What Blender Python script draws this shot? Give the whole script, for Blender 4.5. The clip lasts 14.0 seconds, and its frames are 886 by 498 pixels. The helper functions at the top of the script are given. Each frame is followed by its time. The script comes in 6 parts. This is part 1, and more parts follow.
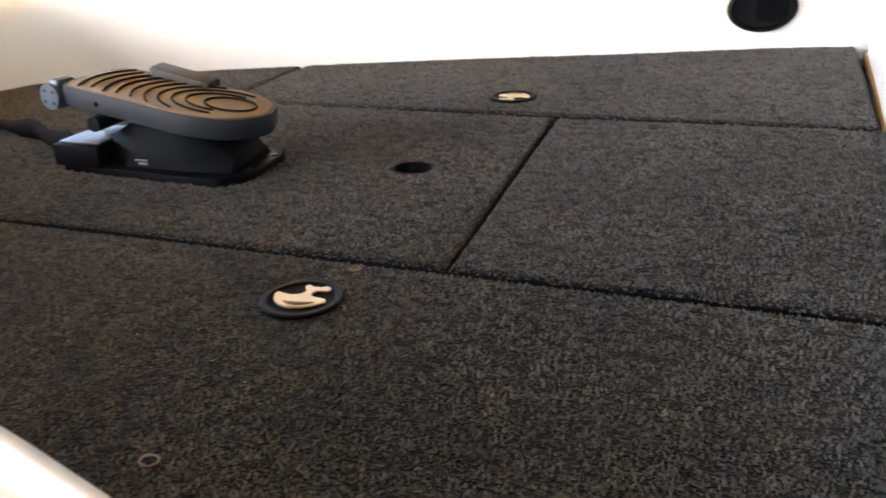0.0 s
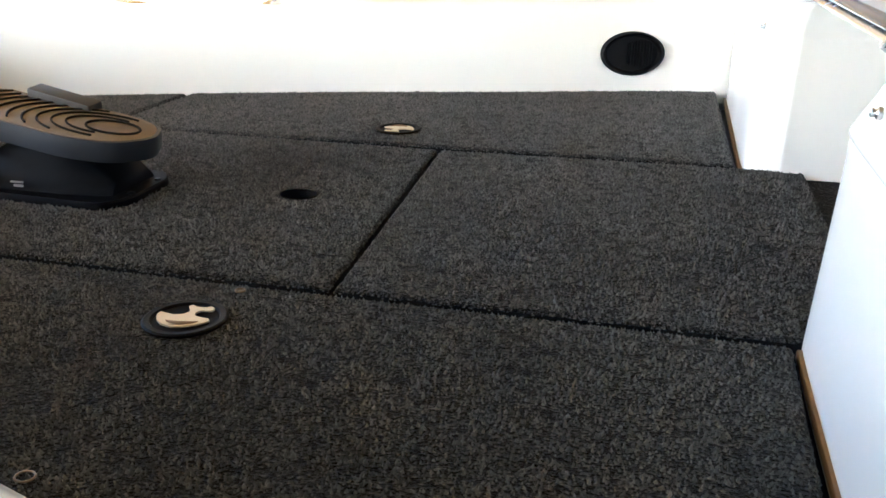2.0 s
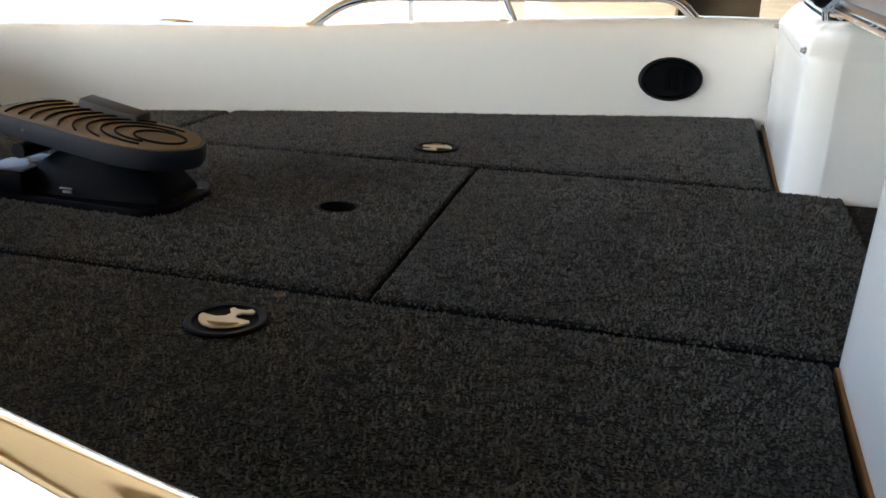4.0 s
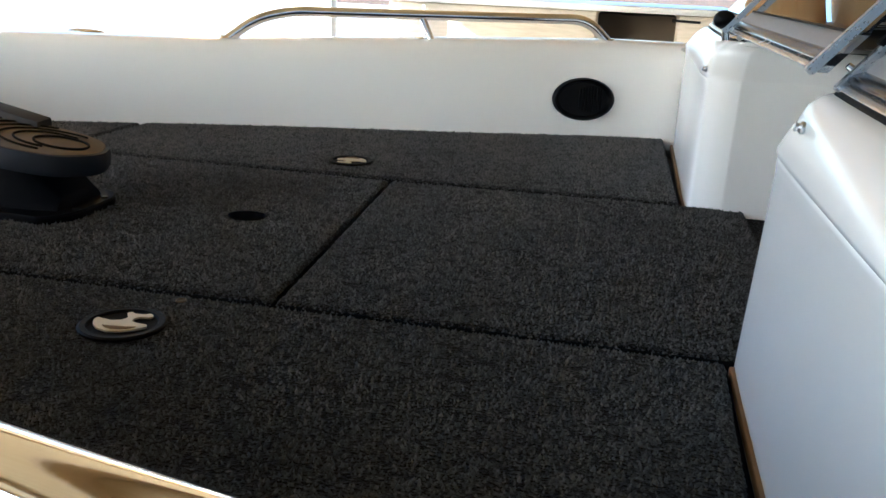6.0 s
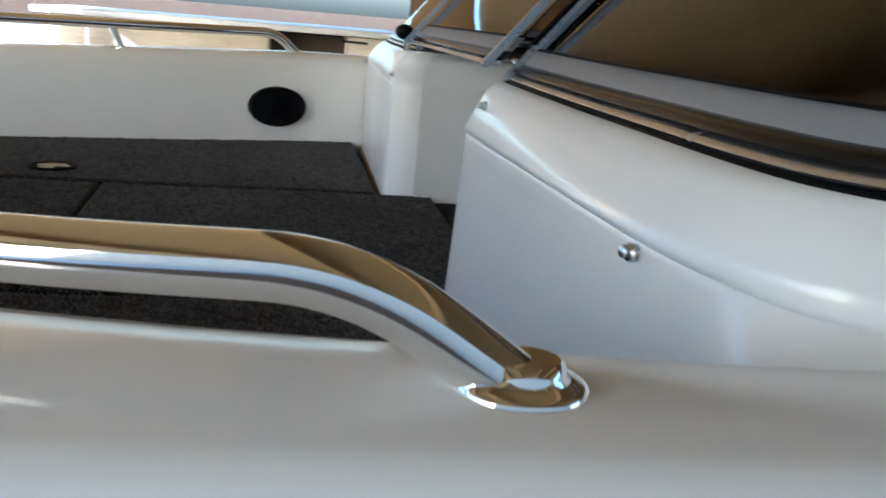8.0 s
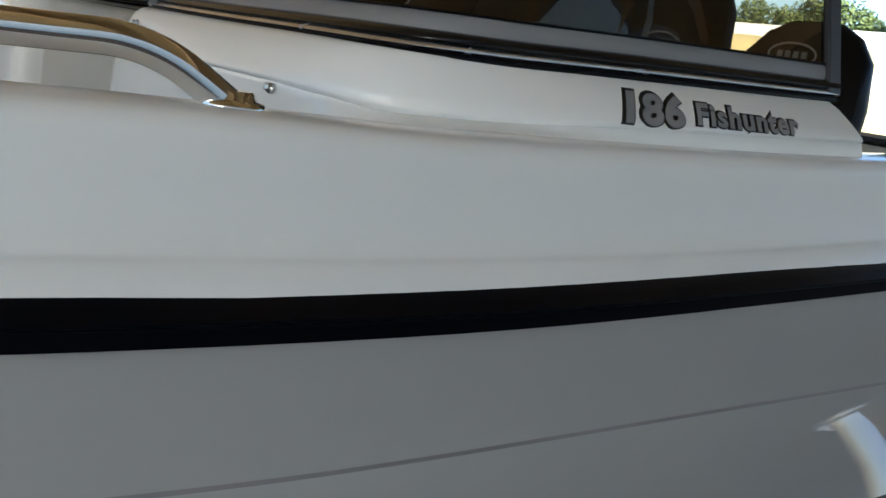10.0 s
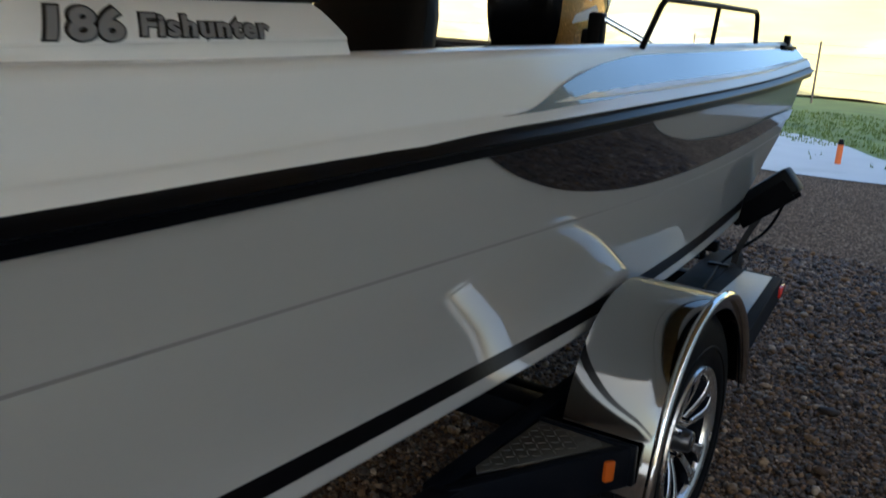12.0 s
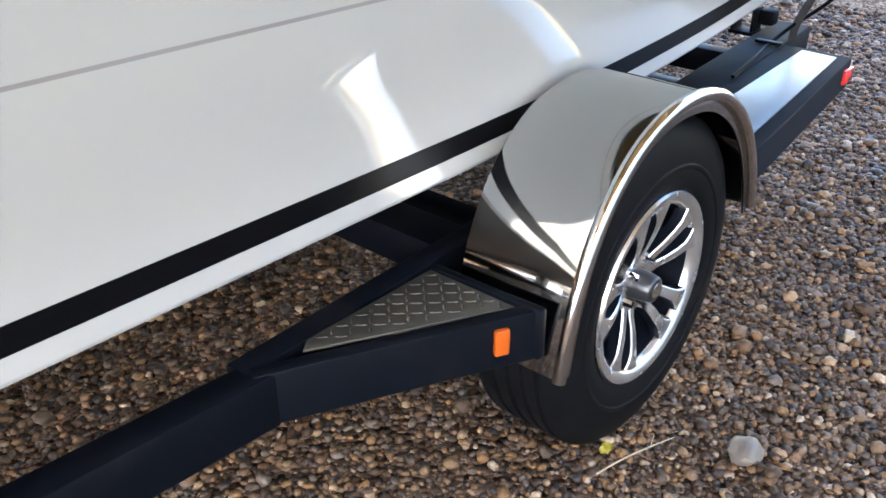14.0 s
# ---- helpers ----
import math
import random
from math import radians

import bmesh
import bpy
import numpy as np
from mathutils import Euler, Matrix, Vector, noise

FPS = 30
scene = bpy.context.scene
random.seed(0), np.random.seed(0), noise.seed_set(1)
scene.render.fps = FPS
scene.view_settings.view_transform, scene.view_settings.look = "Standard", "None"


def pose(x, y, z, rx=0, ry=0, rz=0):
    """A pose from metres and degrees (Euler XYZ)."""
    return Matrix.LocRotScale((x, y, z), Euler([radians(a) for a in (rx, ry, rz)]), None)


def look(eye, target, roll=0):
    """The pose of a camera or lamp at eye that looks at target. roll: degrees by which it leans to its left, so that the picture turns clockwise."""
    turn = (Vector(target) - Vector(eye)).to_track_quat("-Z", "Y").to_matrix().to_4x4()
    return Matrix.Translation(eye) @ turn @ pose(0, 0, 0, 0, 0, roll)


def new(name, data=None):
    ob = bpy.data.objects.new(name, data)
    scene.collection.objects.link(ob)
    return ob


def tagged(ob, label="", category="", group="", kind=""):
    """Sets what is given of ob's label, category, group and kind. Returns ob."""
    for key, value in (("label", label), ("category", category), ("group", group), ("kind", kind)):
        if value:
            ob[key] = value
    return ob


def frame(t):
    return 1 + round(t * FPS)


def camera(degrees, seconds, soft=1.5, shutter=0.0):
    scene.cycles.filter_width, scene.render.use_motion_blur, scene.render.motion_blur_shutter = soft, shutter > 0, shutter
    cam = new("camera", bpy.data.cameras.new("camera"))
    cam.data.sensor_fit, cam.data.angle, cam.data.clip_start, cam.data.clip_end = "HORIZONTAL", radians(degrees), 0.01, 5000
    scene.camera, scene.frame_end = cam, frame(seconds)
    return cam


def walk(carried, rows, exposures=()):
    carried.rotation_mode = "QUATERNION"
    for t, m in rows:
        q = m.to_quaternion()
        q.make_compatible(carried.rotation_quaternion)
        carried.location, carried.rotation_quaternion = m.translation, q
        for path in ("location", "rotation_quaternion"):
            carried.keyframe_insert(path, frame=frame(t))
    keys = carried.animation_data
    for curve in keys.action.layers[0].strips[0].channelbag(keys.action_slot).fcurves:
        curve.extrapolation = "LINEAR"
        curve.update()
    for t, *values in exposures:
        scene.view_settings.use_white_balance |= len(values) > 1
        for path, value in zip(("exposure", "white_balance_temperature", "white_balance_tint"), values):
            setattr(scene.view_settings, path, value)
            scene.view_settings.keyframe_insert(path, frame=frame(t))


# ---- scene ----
from mathutils.bvhtree import BVHTree

cam = camera(53.7, 14.0, soft=1.5, shutter=0.2)
PATH = [
    (0, (0.342, -1.188, 1.464), (-0.357, 0.513, 0.677), -3.1),
    (0.5, (0.362, -1.241, 1.474), (-0.571, 0.365, 0.732), -2.7),
    (1, (0.358, -1.221, 1.458), (-0.46, 0.453, 0.732), -1.2),
    (1.5, (0.355, -1.23, 1.466), (-0.225, 0.537, 0.729), 0.1),
    (2, (0.357, -1.223, 1.462), (-0.103, 0.587, 0.746), 0.3),
    (2.5, (0.356, -1.226, 1.464), (-0.107, 0.595, 0.78), 0.8),
    (3, (0.348, -1.233, 1.461), (-0.191, 0.569, 0.781), 0.8),
    (5.5, (0.376, -1.248, 1.425), (-0.08, 0.604, 0.823), 2.0),
    (6, (0.379, -1.243, 1.422), (0.002, 0.629, 0.828), 2.7),
    (6.5, (0.38, -1.258, 1.419), (0.003, 0.614, 0.825), 2.3),
    (7, (0.399, -1.297, 1.416), (0.021, 0.575, 0.824), 2.4),
    (7.5, (0.402, -1.337, 1.415), (0.169, 0.566, 0.844), 3.8),
    (8, (0.324, -1.409, 1.4), (0.662, 0.497, 0.898), 4.8),
    (8.3, (0.285, -1.47, 1.378), (0.865, 0.375, 0.87), 5.2),
    (8.5, (0.272, -1.508, 1.37), (1.025, 0.281, 0.885), 6.1),
    (8.8, (0.266, -1.559, 1.347), (1.165, 0.176, 0.918), 8.6),
    (9, (0.262, -1.626, 1.341), (1.216, 0.066, 0.866), 8.3),
    (9.2, (0.248, -1.688, 1.338), (1.24, -0.02, 0.856), 8.3),
    (11.3, (0.058, -1.785, 1.333), (1.589, -0.532, 1.038), 4.8),
    (11.5, (0.1, -1.818, 1.331), (1.707, -0.664, 1.033), 3.8),
    (11.6, (0.147, -1.832, 1.335), (1.805, -0.76, 1.015), 4.3),
    (11.8, (0.222, -1.868, 1.335), (1.878, -0.81, 0.963), 3.9),
    (12, (0.32, -1.89, 1.334), (1.948, -0.831, 0.856), 4.1),
    (12.2, (0.388, -1.921, 1.312), (1.983, -0.876, 0.707), 3.8),
    (12.5, (0.482, -1.958, 1.283), (2.019, -0.92, 0.535), 2.5),
    (13, (0.694, -1.925, 1.257), (2.173, -0.826, 0.48), 1.1),
    (13.5, (0.897, -1.933, 1.257), (2.309, -0.803, 0.402), 0.7),
    (13.6, (0.939, -1.949, 1.26), (2.315, -0.799, 0.375), 0.1),
    (14, (1.066, -1.971, 1.235), (2.397, -0.817, 0.287), 0.3),
]
EXPOSURES = [
    (0.0, 4.45, 5000, 14), (0.5, 4.4, 5050, 13), (1.0, 3.85, 4900, 9), (1.5, 3.75, 4800, 9), (2.0, 4.05, 4750, 8), (2.5, 3.85, 4750, 8), (3.0, 3.45, 4800, 7), (5.5, 2.9, 4650, 7), (6.5, 2.8, 4630, 7), (7.5, 2.55, 4700, 7),
    (8.5, 2.15, 4600, 7), (9.2, 2.2, 4650, 7), (11.3, 1.6, 5200, 7), (12.0, 1.7, 5200, 7), (12.5, 3.4, 5300, 10), (13.0, 3.93, 5250, 11), (13.5, 4.05, 5250, 11), (14.0, 4.25, 5300, 12),
]
walk(cam, [(t, look(eye, target, roll)) for t, eye, target, roll in PATH], EXPOSURES)

# ---- world, sun, exposure ----
world = bpy.data.worlds.new("world")
scene.world = world
world.use_nodes = True
wn = world.node_tree.nodes
sky = wn.new("ShaderNodeTexSky")
sky.sky_type = "NISHITA"
sky.sun_disc = False
# the sun stands low behind the added house block on the port side, high enough to light the yard beyond
SUN_EL = 17.0
sun_dir = Vector((-0.50 * math.cos(radians(SUN_EL)), -0.866 * math.cos(radians(SUN_EL)), math.sin(radians(SUN_EL))))
sky.sun_elevation, sky.sun_rotation = radians(SUN_EL), math.atan2(sun_dir.x, sun_dir.y)
sky.air_density, sky.dust_density = 1.0, 3.5
wn["Background"].inputs["Strength"].default_value = 0.15
world.node_tree.links.new(sky.outputs["Color"], wn["Background"].inputs["Color"])

sun = new("sun", bpy.data.lights.new("sun", "SUN"))
sun.data.energy, sun.data.angle, sun.data.color = 5.0, radians(0.6), (1.0, 0.86, 0.66)
sun.matrix_world = look(sun_dir * 30, (0, 0, 0))


# ---- materials ----
def material(name):
    m = bpy.data.materials.new(name)
    m.use_nodes = True
    return m, m.node_tree.nodes, m.node_tree.links, m.node_tree.nodes["Principled BSDF"]


def surface(name, base, rough=0.5, metal=0.0, vary=0.12, scale=12.0, fine=180.0, bump=0.05, coat=0.0, dirt=None, spec=0.5, aniso=(1, 1, 1), rough_vary=0.1):
    """A painted, moulded or metal surface with variation at two scales and fine relief."""
    m, n, l, p = material(name)
    tc = n.new("ShaderNodeTexCoord")
    mp = n.new("ShaderNodeMapping")
    mp.inputs["Scale"].default_value = aniso
    l.new(tc.outputs["Object"], mp.inputs["Vector"])
    big, small = n.new("ShaderNodeTexNoise"), n.new("ShaderNodeTexNoise")
    big.inputs["Scale"].default_value, small.inputs["Scale"].default_value = scale, fine
    big.inputs["Detail"].default_value = 5
    for t in (big, small):
        l.new(mp.outputs["Vector"], t.inputs["Vector"])
    mix = n.new("ShaderNodeMix")
    mix.data_type = "RGBA"
    mix.inputs["A"].default_value = (*[c * (1 - vary) for c in base], 1)
    mix.inputs["B"].default_value = (*[min(1, c * (1 + vary)) for c in base], 1)
    l.new(big.outputs["Fac"], mix.inputs["Factor"])
    last = mix.outputs["Result"]
    if dirt:
        ramp = n.new("ShaderNodeMapRange")
        ramp.inputs["From Min"].default_value, ramp.inputs["From Max"].default_value = 0.58, 0.75
        d2 = n.new("ShaderNodeTexNoise")
        d2.inputs["Scale"].default_value, d2.inputs["Detail"].default_value = scale * 0.6, 8
        l.new(mp.outputs["Vector"], d2.inputs["Vector"])
        l.new(d2.outputs["Fac"], ramp.inputs["Value"])
        m2 = n.new("ShaderNodeMix")
        m2.data_type = "RGBA"
        m2.inputs["B"].default_value = (*dirt, 1)
        l.new(ramp.outputs["Result"], m2.inputs["Factor"])
        l.new(last, m2.inputs["A"])
        last = m2.outputs["Result"]
    l.new(last, p.inputs["Base Color"])
    rr = n.new("ShaderNodeMapRange")
    rr.inputs["To Min"].default_value, rr.inputs["To Max"].default_value = max(0.02, rough - rough_vary), min(1, rough + rough_vary)
    l.new(small.outputs["Fac"], rr.inputs["Value"])
    l.new(rr.outputs["Result"], p.inputs["Roughness"])
    p.inputs["Metallic"].default_value = metal
    p.inputs["Specular IOR Level"].default_value = spec
    p.inputs["Coat Weight"].default_value = coat
    p.inputs["Coat Roughness"].default_value = 0.04
    if bump:
        b = n.new("ShaderNodeBump")
        b.inputs["Strength"].default_value, b.inputs["Distance"].default_value = bump, 0.002
        l.new(small.outputs["Fac"], b.inputs["Height"])
        l.new(b.outputs["Normal"], p.inputs["Normal"])
    return m


def carpet_material():
    """Loop pile: small rounded tufts of uneven tone with the shade between them put in the colour, brushed in rows,
    with a soft fibre sheen.
    """
    m, n, l, p = material("marine_carpet")
    tc = n.new("ShaderNodeTexCoord")
    mp = n.new("ShaderNodeMapping")
    mp.inputs["Scale"].default_value = (0.8, 1, 1)
    l.new(tc.outputs["Object"], mp.inputs["Vector"])

    def noise_tex(scale, detail, source):
        t = n.new("ShaderNodeTexNoise")
        t.inputs["Scale"].default_value, t.inputs["Detail"].default_value = scale, detail
        l.new(source.outputs["Vector"], t.inputs["Vector"])
        return t

    def math_node(op, a, b, c=None):
        t = n.new("ShaderNodeMath")
        t.operation = op
        for k, v in enumerate((a, b, c)):
            if v is None:
                continue
            if isinstance(v, (int, float)):
                t.inputs[k].default_value = v
            else:
                l.new(v, t.inputs[k])
        return t.outputs[0]
    warp = noise_tex(120, 2, mp)
    push = n.new("ShaderNodeVectorMath")
    push.operation = "MULTIPLY_ADD"
    push.inputs[1].default_value = (0.002, 0.002, 0.002)
    l.new(warp.outputs["Color"], push.inputs[0])
    l.new(mp.outputs["Vector"], push.inputs[2])
    vor = n.new("ShaderNodeTexVoronoi")
    vor.inputs["Scale"].default_value = 250
    l.new(push.outputs["Vector"], vor.inputs["Vector"])
    fine, clump = noise_tex(250, 3, push), noise_tex(75, 3, mp)
    fine.inputs["Roughness"].default_value = 0.65
    rows = n.new("ShaderNodeMapping")
    rows.inputs["Scale"].default_value = (0.16, 1, 1)
    l.new(tc.outputs["Object"], rows.inputs["Vector"])
    brushed, wide = noise_tex(60, 4, rows), noise_tex(5, 6, mp)
    sep = n.new("ShaderNodeSeparateColor")
    l.new(vor.outputs["Color"], sep.inputs["Color"])
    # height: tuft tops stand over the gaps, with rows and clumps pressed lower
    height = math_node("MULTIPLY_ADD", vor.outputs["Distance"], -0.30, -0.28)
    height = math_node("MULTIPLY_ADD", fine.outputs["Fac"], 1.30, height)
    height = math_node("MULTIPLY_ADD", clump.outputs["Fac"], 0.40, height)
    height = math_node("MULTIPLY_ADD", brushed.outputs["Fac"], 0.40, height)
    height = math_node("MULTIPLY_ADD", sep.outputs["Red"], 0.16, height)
    # colour follows that height: low gaps painted near black as shade between tufts
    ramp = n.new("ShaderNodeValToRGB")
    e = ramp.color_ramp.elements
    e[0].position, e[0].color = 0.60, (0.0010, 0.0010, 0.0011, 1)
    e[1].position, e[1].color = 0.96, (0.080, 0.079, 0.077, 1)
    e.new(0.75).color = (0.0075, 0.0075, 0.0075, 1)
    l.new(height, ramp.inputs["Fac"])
    mix = n.new("ShaderNodeMix")
    mix.data_type, mix.blend_type = "RGBA", "MULTIPLY"
    mix.inputs["Factor"].default_value = 0.6
    wr = n.new("ShaderNodeValToRGB")
    wr.color_ramp.elements[0].position, wr.color_ramp.elements[0].color = 0.3, (0.62, 0.62, 0.62, 1)
    wr.color_ramp.elements[1].position, wr.color_ramp.elements[1].color = 0.7, (1.24, 1.10, 0.98, 1)
    l.new(wide.outputs["Fac"], wr.inputs["Fac"])
    l.new(ramp.outputs["Color"], mix.inputs["A"])
    l.new(wr.outputs["Color"], mix.inputs["B"])
    l.new(mix.outputs["Result"], p.inputs["Base Color"])
    p.inputs["Roughness"].default_value = 0.95
    p.inputs["Specular IOR Level"].default_value = 0.05
    p.inputs["Sheen Weight"].default_value = 0.10
    p.inputs["Sheen Roughness"].default_value = 0.4
    b = n.new("ShaderNodeBump")
    b.inputs["Strength"].default_value, b.inputs["Distance"].default_value = 1.0, 0.011
    l.new(height, b.inputs["Height"])
    l.new(b.outputs["Normal"], p.inputs["Normal"])
    return m


def pile_material():
    """Charcoal yarn: each tuft its own grey, faded in wide patches, with a soft fibre sheen."""
    m, n, l, p = material("carpet_yarn")
    geo, tc = n.new("ShaderNodeNewGeometry"), n.new("ShaderNodeTexCoord")
    ramp = n.new("ShaderNodeValToRGB")
    e = ramp.color_ramp.elements
    e[0].position, e[0].color = 0.0, (0.052, 0.052, 0.0505, 1)
    e[1].position, e[1].color = 1.0, (0.106, 0.1055, 0.102, 1)
    e.new(0.6).color = (0.076, 0.0756, 0.073, 1)
    l.new(geo.outputs["Random Per Island"], ramp.inputs["Fac"])
    wide = n.new("ShaderNodeTexNoise")
    wide.inputs["Scale"].default_value, wide.inputs["Detail"].default_value = 7, 6
    l.new(tc.outputs["Object"], wide.inputs["Vector"])
    wr = n.new("ShaderNodeValToRGB")
    wr.color_ramp.elements[0].position, wr.color_ramp.elements[0].color = 0.3, (0.72, 0.725, 0.73, 1)
    wr.color_ramp.elements[1].position, wr.color_ramp.elements[1].color = 0.7, (1.16, 1.13, 1.09, 1)
    l.new(wide.outputs["Fac"], wr.inputs["Fac"])
    mix = n.new("ShaderNodeMix")
    mix.data_type, mix.blend_type = "RGBA", "MULTIPLY"
    mix.inputs["Factor"].default_value = 0.8
    l.new(ramp.outputs["Color"], mix.inputs["A"])
    l.new(wr.outputs["Color"], mix.inputs["B"])
    l.new(mix.outputs["Result"], p.inputs["Base Color"])
    p.inputs["Roughness"].default_value = 0.95
    p.inputs["Specular IOR Level"].default_value = 0.05
    p.inputs["Sheen Weight"].default_value = 0.17
    p.inputs["Sheen Roughness"].default_value = 0.5
    return m


def glass_material():
    m, n, l, p = material("tinted_glass")
    p.inputs["Base Color"].default_value = (0.43, 0.38, 0.30, 1)
    p.inputs["Roughness"].default_value = 0.01
    p.inputs["Transmission Weight"].default_value = 1.0
    p.inputs["IOR"].default_value = 1.5
    return m


def ground_material():
    m, n, l, p = material("gravel_ground")
    tc = n.new("ShaderNodeTexCoord")
    v1 = n.new("ShaderNodeTexVoronoi")
    v1.inputs["Scale"].default_value = 62
    v2 = n.new("ShaderNodeTexNoise")
    v2.inputs["Scale"].default_value, v2.inputs["Detail"].default_value = 0.8, 6
    for t in (v1, v2):
        l.new(tc.outputs["Object"], t.inputs["Vector"])
    ramp = n.new("ShaderNodeValToRGB")
    e = ramp.color_ramp.elements
    e[0].position, e[0].color = 0.0, (0.040, 0.025, 0.015, 1)
    e[1].position, e[1].color = 1.0, (0.42, 0.285, 0.180, 1)
    e.new(0.55).color = (0.175, 0.108, 0.063, 1)
    sep = n.new("ShaderNodeSeparateColor")
    l.new(v1.outputs["Color"], sep.inputs["Color"])
    l.new(sep.outputs["Red"], ramp.inputs["Fac"])
    mix = n.new("ShaderNodeMix")
    mix.data_type, mix.blend_type = "RGBA", "MULTIPLY"
    mix.inputs["Factor"].default_value = 0.5
    l.new(ramp.outputs["Color"], mix.inputs["A"])
    l.new(v2.outputs["Fac"], mix.inputs["B"])
    l.new(mix.outputs["Result"], p.inputs["Base Color"])
    p.inputs["Roughness"].default_value = 0.95
    p.inputs["Specular IOR Level"].default_value = 0.1
    b = n.new("ShaderNodeBump")
    b.inputs["Strength"].default_value, b.inputs["Distance"].default_value = 1.0, 0.02
    b.invert = True
    l.new(v1.outputs["Distance"], b.inputs["Height"])
    l.new(b.outputs["Normal"], p.inputs["Normal"])
    return m


def pebble_material():
    m, n, l, p = material("pebbles")
    geo = n.new("ShaderNodeNewGeometry")
    ramp = n.new("ShaderNodeValToRGB")
    ramp.color_ramp.interpolation = "CONSTANT"
    e = ramp.color_ramp.elements
    e[0].position, e[0].color = 0.0, (0.058, 0.033, 0.018, 1)
    e[1].position, e[1].color = 0.18, (0.106, 0.058, 0.027, 1)
    for pos, c in ((0.34, (0.074, 0.049, 0.032)), (0.48, (0.150, 0.090, 0.046)), (0.6, (0.032, 0.022, 0.017)), (0.72, (0.184, 0.098, 0.038)), (0.82, (0.128, 0.093, 0.069)), (0.91, (0.250, 0.163, 0.092)), (0.97, (0.350, 0.256, 0.172))):
        e.new(pos).color = (*c, 1)
    l.new(geo.outputs["Random Per Island"], ramp.inputs["Fac"])
    tc = n.new("ShaderNodeTexCoord")
    nz = n.new("ShaderNodeTexNoise")
    nz.inputs["Scale"].default_value, nz.inputs["Detail"].default_value = 160, 5
    l.new(tc.outputs["Object"], nz.inputs["Vector"])
    mix = n.new("ShaderNodeMix")
    mix.data_type, mix.blend_type = "RGBA", "OVERLAY"
    mix.inputs["Factor"].default_value = 0.5
    l.new(ramp.outputs["Color"], mix.inputs["A"])
    l.new(nz.outputs["Fac"], mix.inputs["B"])
    l.new(mix.outputs["Result"], p.inputs["Base Color"])
    p.inputs["Roughness"].default_value = 0.6
    p.inputs["Specular IOR Level"].default_value = 0.3
    b = n.new("ShaderNodeBump")
    b.inputs["Strength"].default_value, b.inputs["Distance"].default_value = 0.5, 0.003
    l.new(nz.outputs["Fac"], b.inputs["Height"])
    l.new(b.outputs["Normal"], p.inputs["Normal"])
    return m


def wood_material(name, a, b_, scale=3.0, stretch=(1, 12, 12), rough=0.6):
    m, n, l, p = material(name)
    tc = n.new("ShaderNodeTexCoord")
    mp = n.new("ShaderNodeMapping")
    mp.inputs["Scale"].default_value = stretch
    l.new(tc.outputs["Object"], mp.inputs["Vector"])
    nz = n.new("ShaderNodeTexNoise")
    nz.inputs["Scale"].default_value, nz.inputs["Detail"].default_value, nz.inputs["Distortion"].default_value = scale, 8, 0.6
    l.new(mp.outputs["Vector"], nz.inputs["Vector"])
    ramp = n.new("ShaderNodeValToRGB")
    ramp.color_ramp.elements[0].position, ramp.color_ramp.elements[0].color = 0.35, (*a, 1)
    ramp.color_ramp.elements[1].position, ramp.color_ramp.elements[1].color = 0.68, (*b_, 1)
    l.new(nz.outputs["Fac"], ramp.inputs["Fac"])
    l.new(ramp.outputs["Color"], p.inputs["Base Color"])
    p.inputs["Roughness"].default_value = rough
    b = n.new("ShaderNodeBump")
    b.inputs["Strength"].default_value, b.inputs["Distance"].default_value = 0.3, 0.002
    l.new(nz.outputs["Fac"], b.inputs["Height"])
    l.new(b.outputs["Normal"], p.inputs["Normal"])
    return m


CAP = surface("cap_gelcoat", (0.80, 0.795, 0.775), 0.16, vary=0.02, scale=1.3, fine=4, bump=0.0, coat=0.0, rough_vary=0.03, spec=0.5)
SILVER = surface("silver_gelcoat", (0.43, 0.43, 0.418), 0.035, vary=0.02, scale=1.2, fine=5, bump=0.0, coat=0.0, rough_vary=0.012, spec=0.34)
# the soft shadow line along the hull step, painted as a grey band
STEPSHADE = surface("step_shade_grey", (0.24, 0.235, 0.23), 0.5, vary=0.3, scale=4, fine=60, bump=0.0)
BLACKGEL = surface("black_gelcoat", (0.006, 0.0058, 0.0065), 0.05, vary=0.1, scale=3, fine=5, bump=0.0, coat=1.0, rough_vary=0.02, spec=0.5)
STRIPE = surface("black_stripe", (0.004, 0.004, 0.005), 0.35, vary=0.1, scale=3, fine=200, bump=0.0, spec=0.04)
WEBBING = surface("strap_webbing", (0.035, 0.034, 0.035), 0.85, vary=0.25, scale=30, fine=400, bump=0.3, spec=0.1)
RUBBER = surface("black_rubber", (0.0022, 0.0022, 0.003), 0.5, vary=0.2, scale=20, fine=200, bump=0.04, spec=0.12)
TYRE = surface("tyre_rubber", (0.0042, 0.0043, 0.0052), 0.6, vary=0.3, scale=18, fine=260, bump=0.1, dirt=(0.010, 0.0085, 0.007), spec=0.08)
PLASTIC = surface("black_plastic", (0.0022, 0.0024, 0.0034), 0.5, vary=0.15, scale=25, fine=500, bump=0.1, spec=0.12)
GREYPLASTIC = surface("grey_plastic", (0.0165, 0.0180, 0.0220), 0.55, vary=0.1, scale=20, fine=420, bump=0.1, spec=0.15)
PEDALTOP = surface("dusty_pedal_rubber", (0.150, 0.114, 0.074), 0.85, vary=0.2, scale=25, fine=300, bump=0.15, dirt=(0.15, 0.11, 0.07), spec=0.1)
PEDALRIB = surface("pedal_rib_rubber", (0.012, 0.009, 0.006), 0.9, vary=0.3, scale=40, fine=300, bump=0.1, spec=0.05)
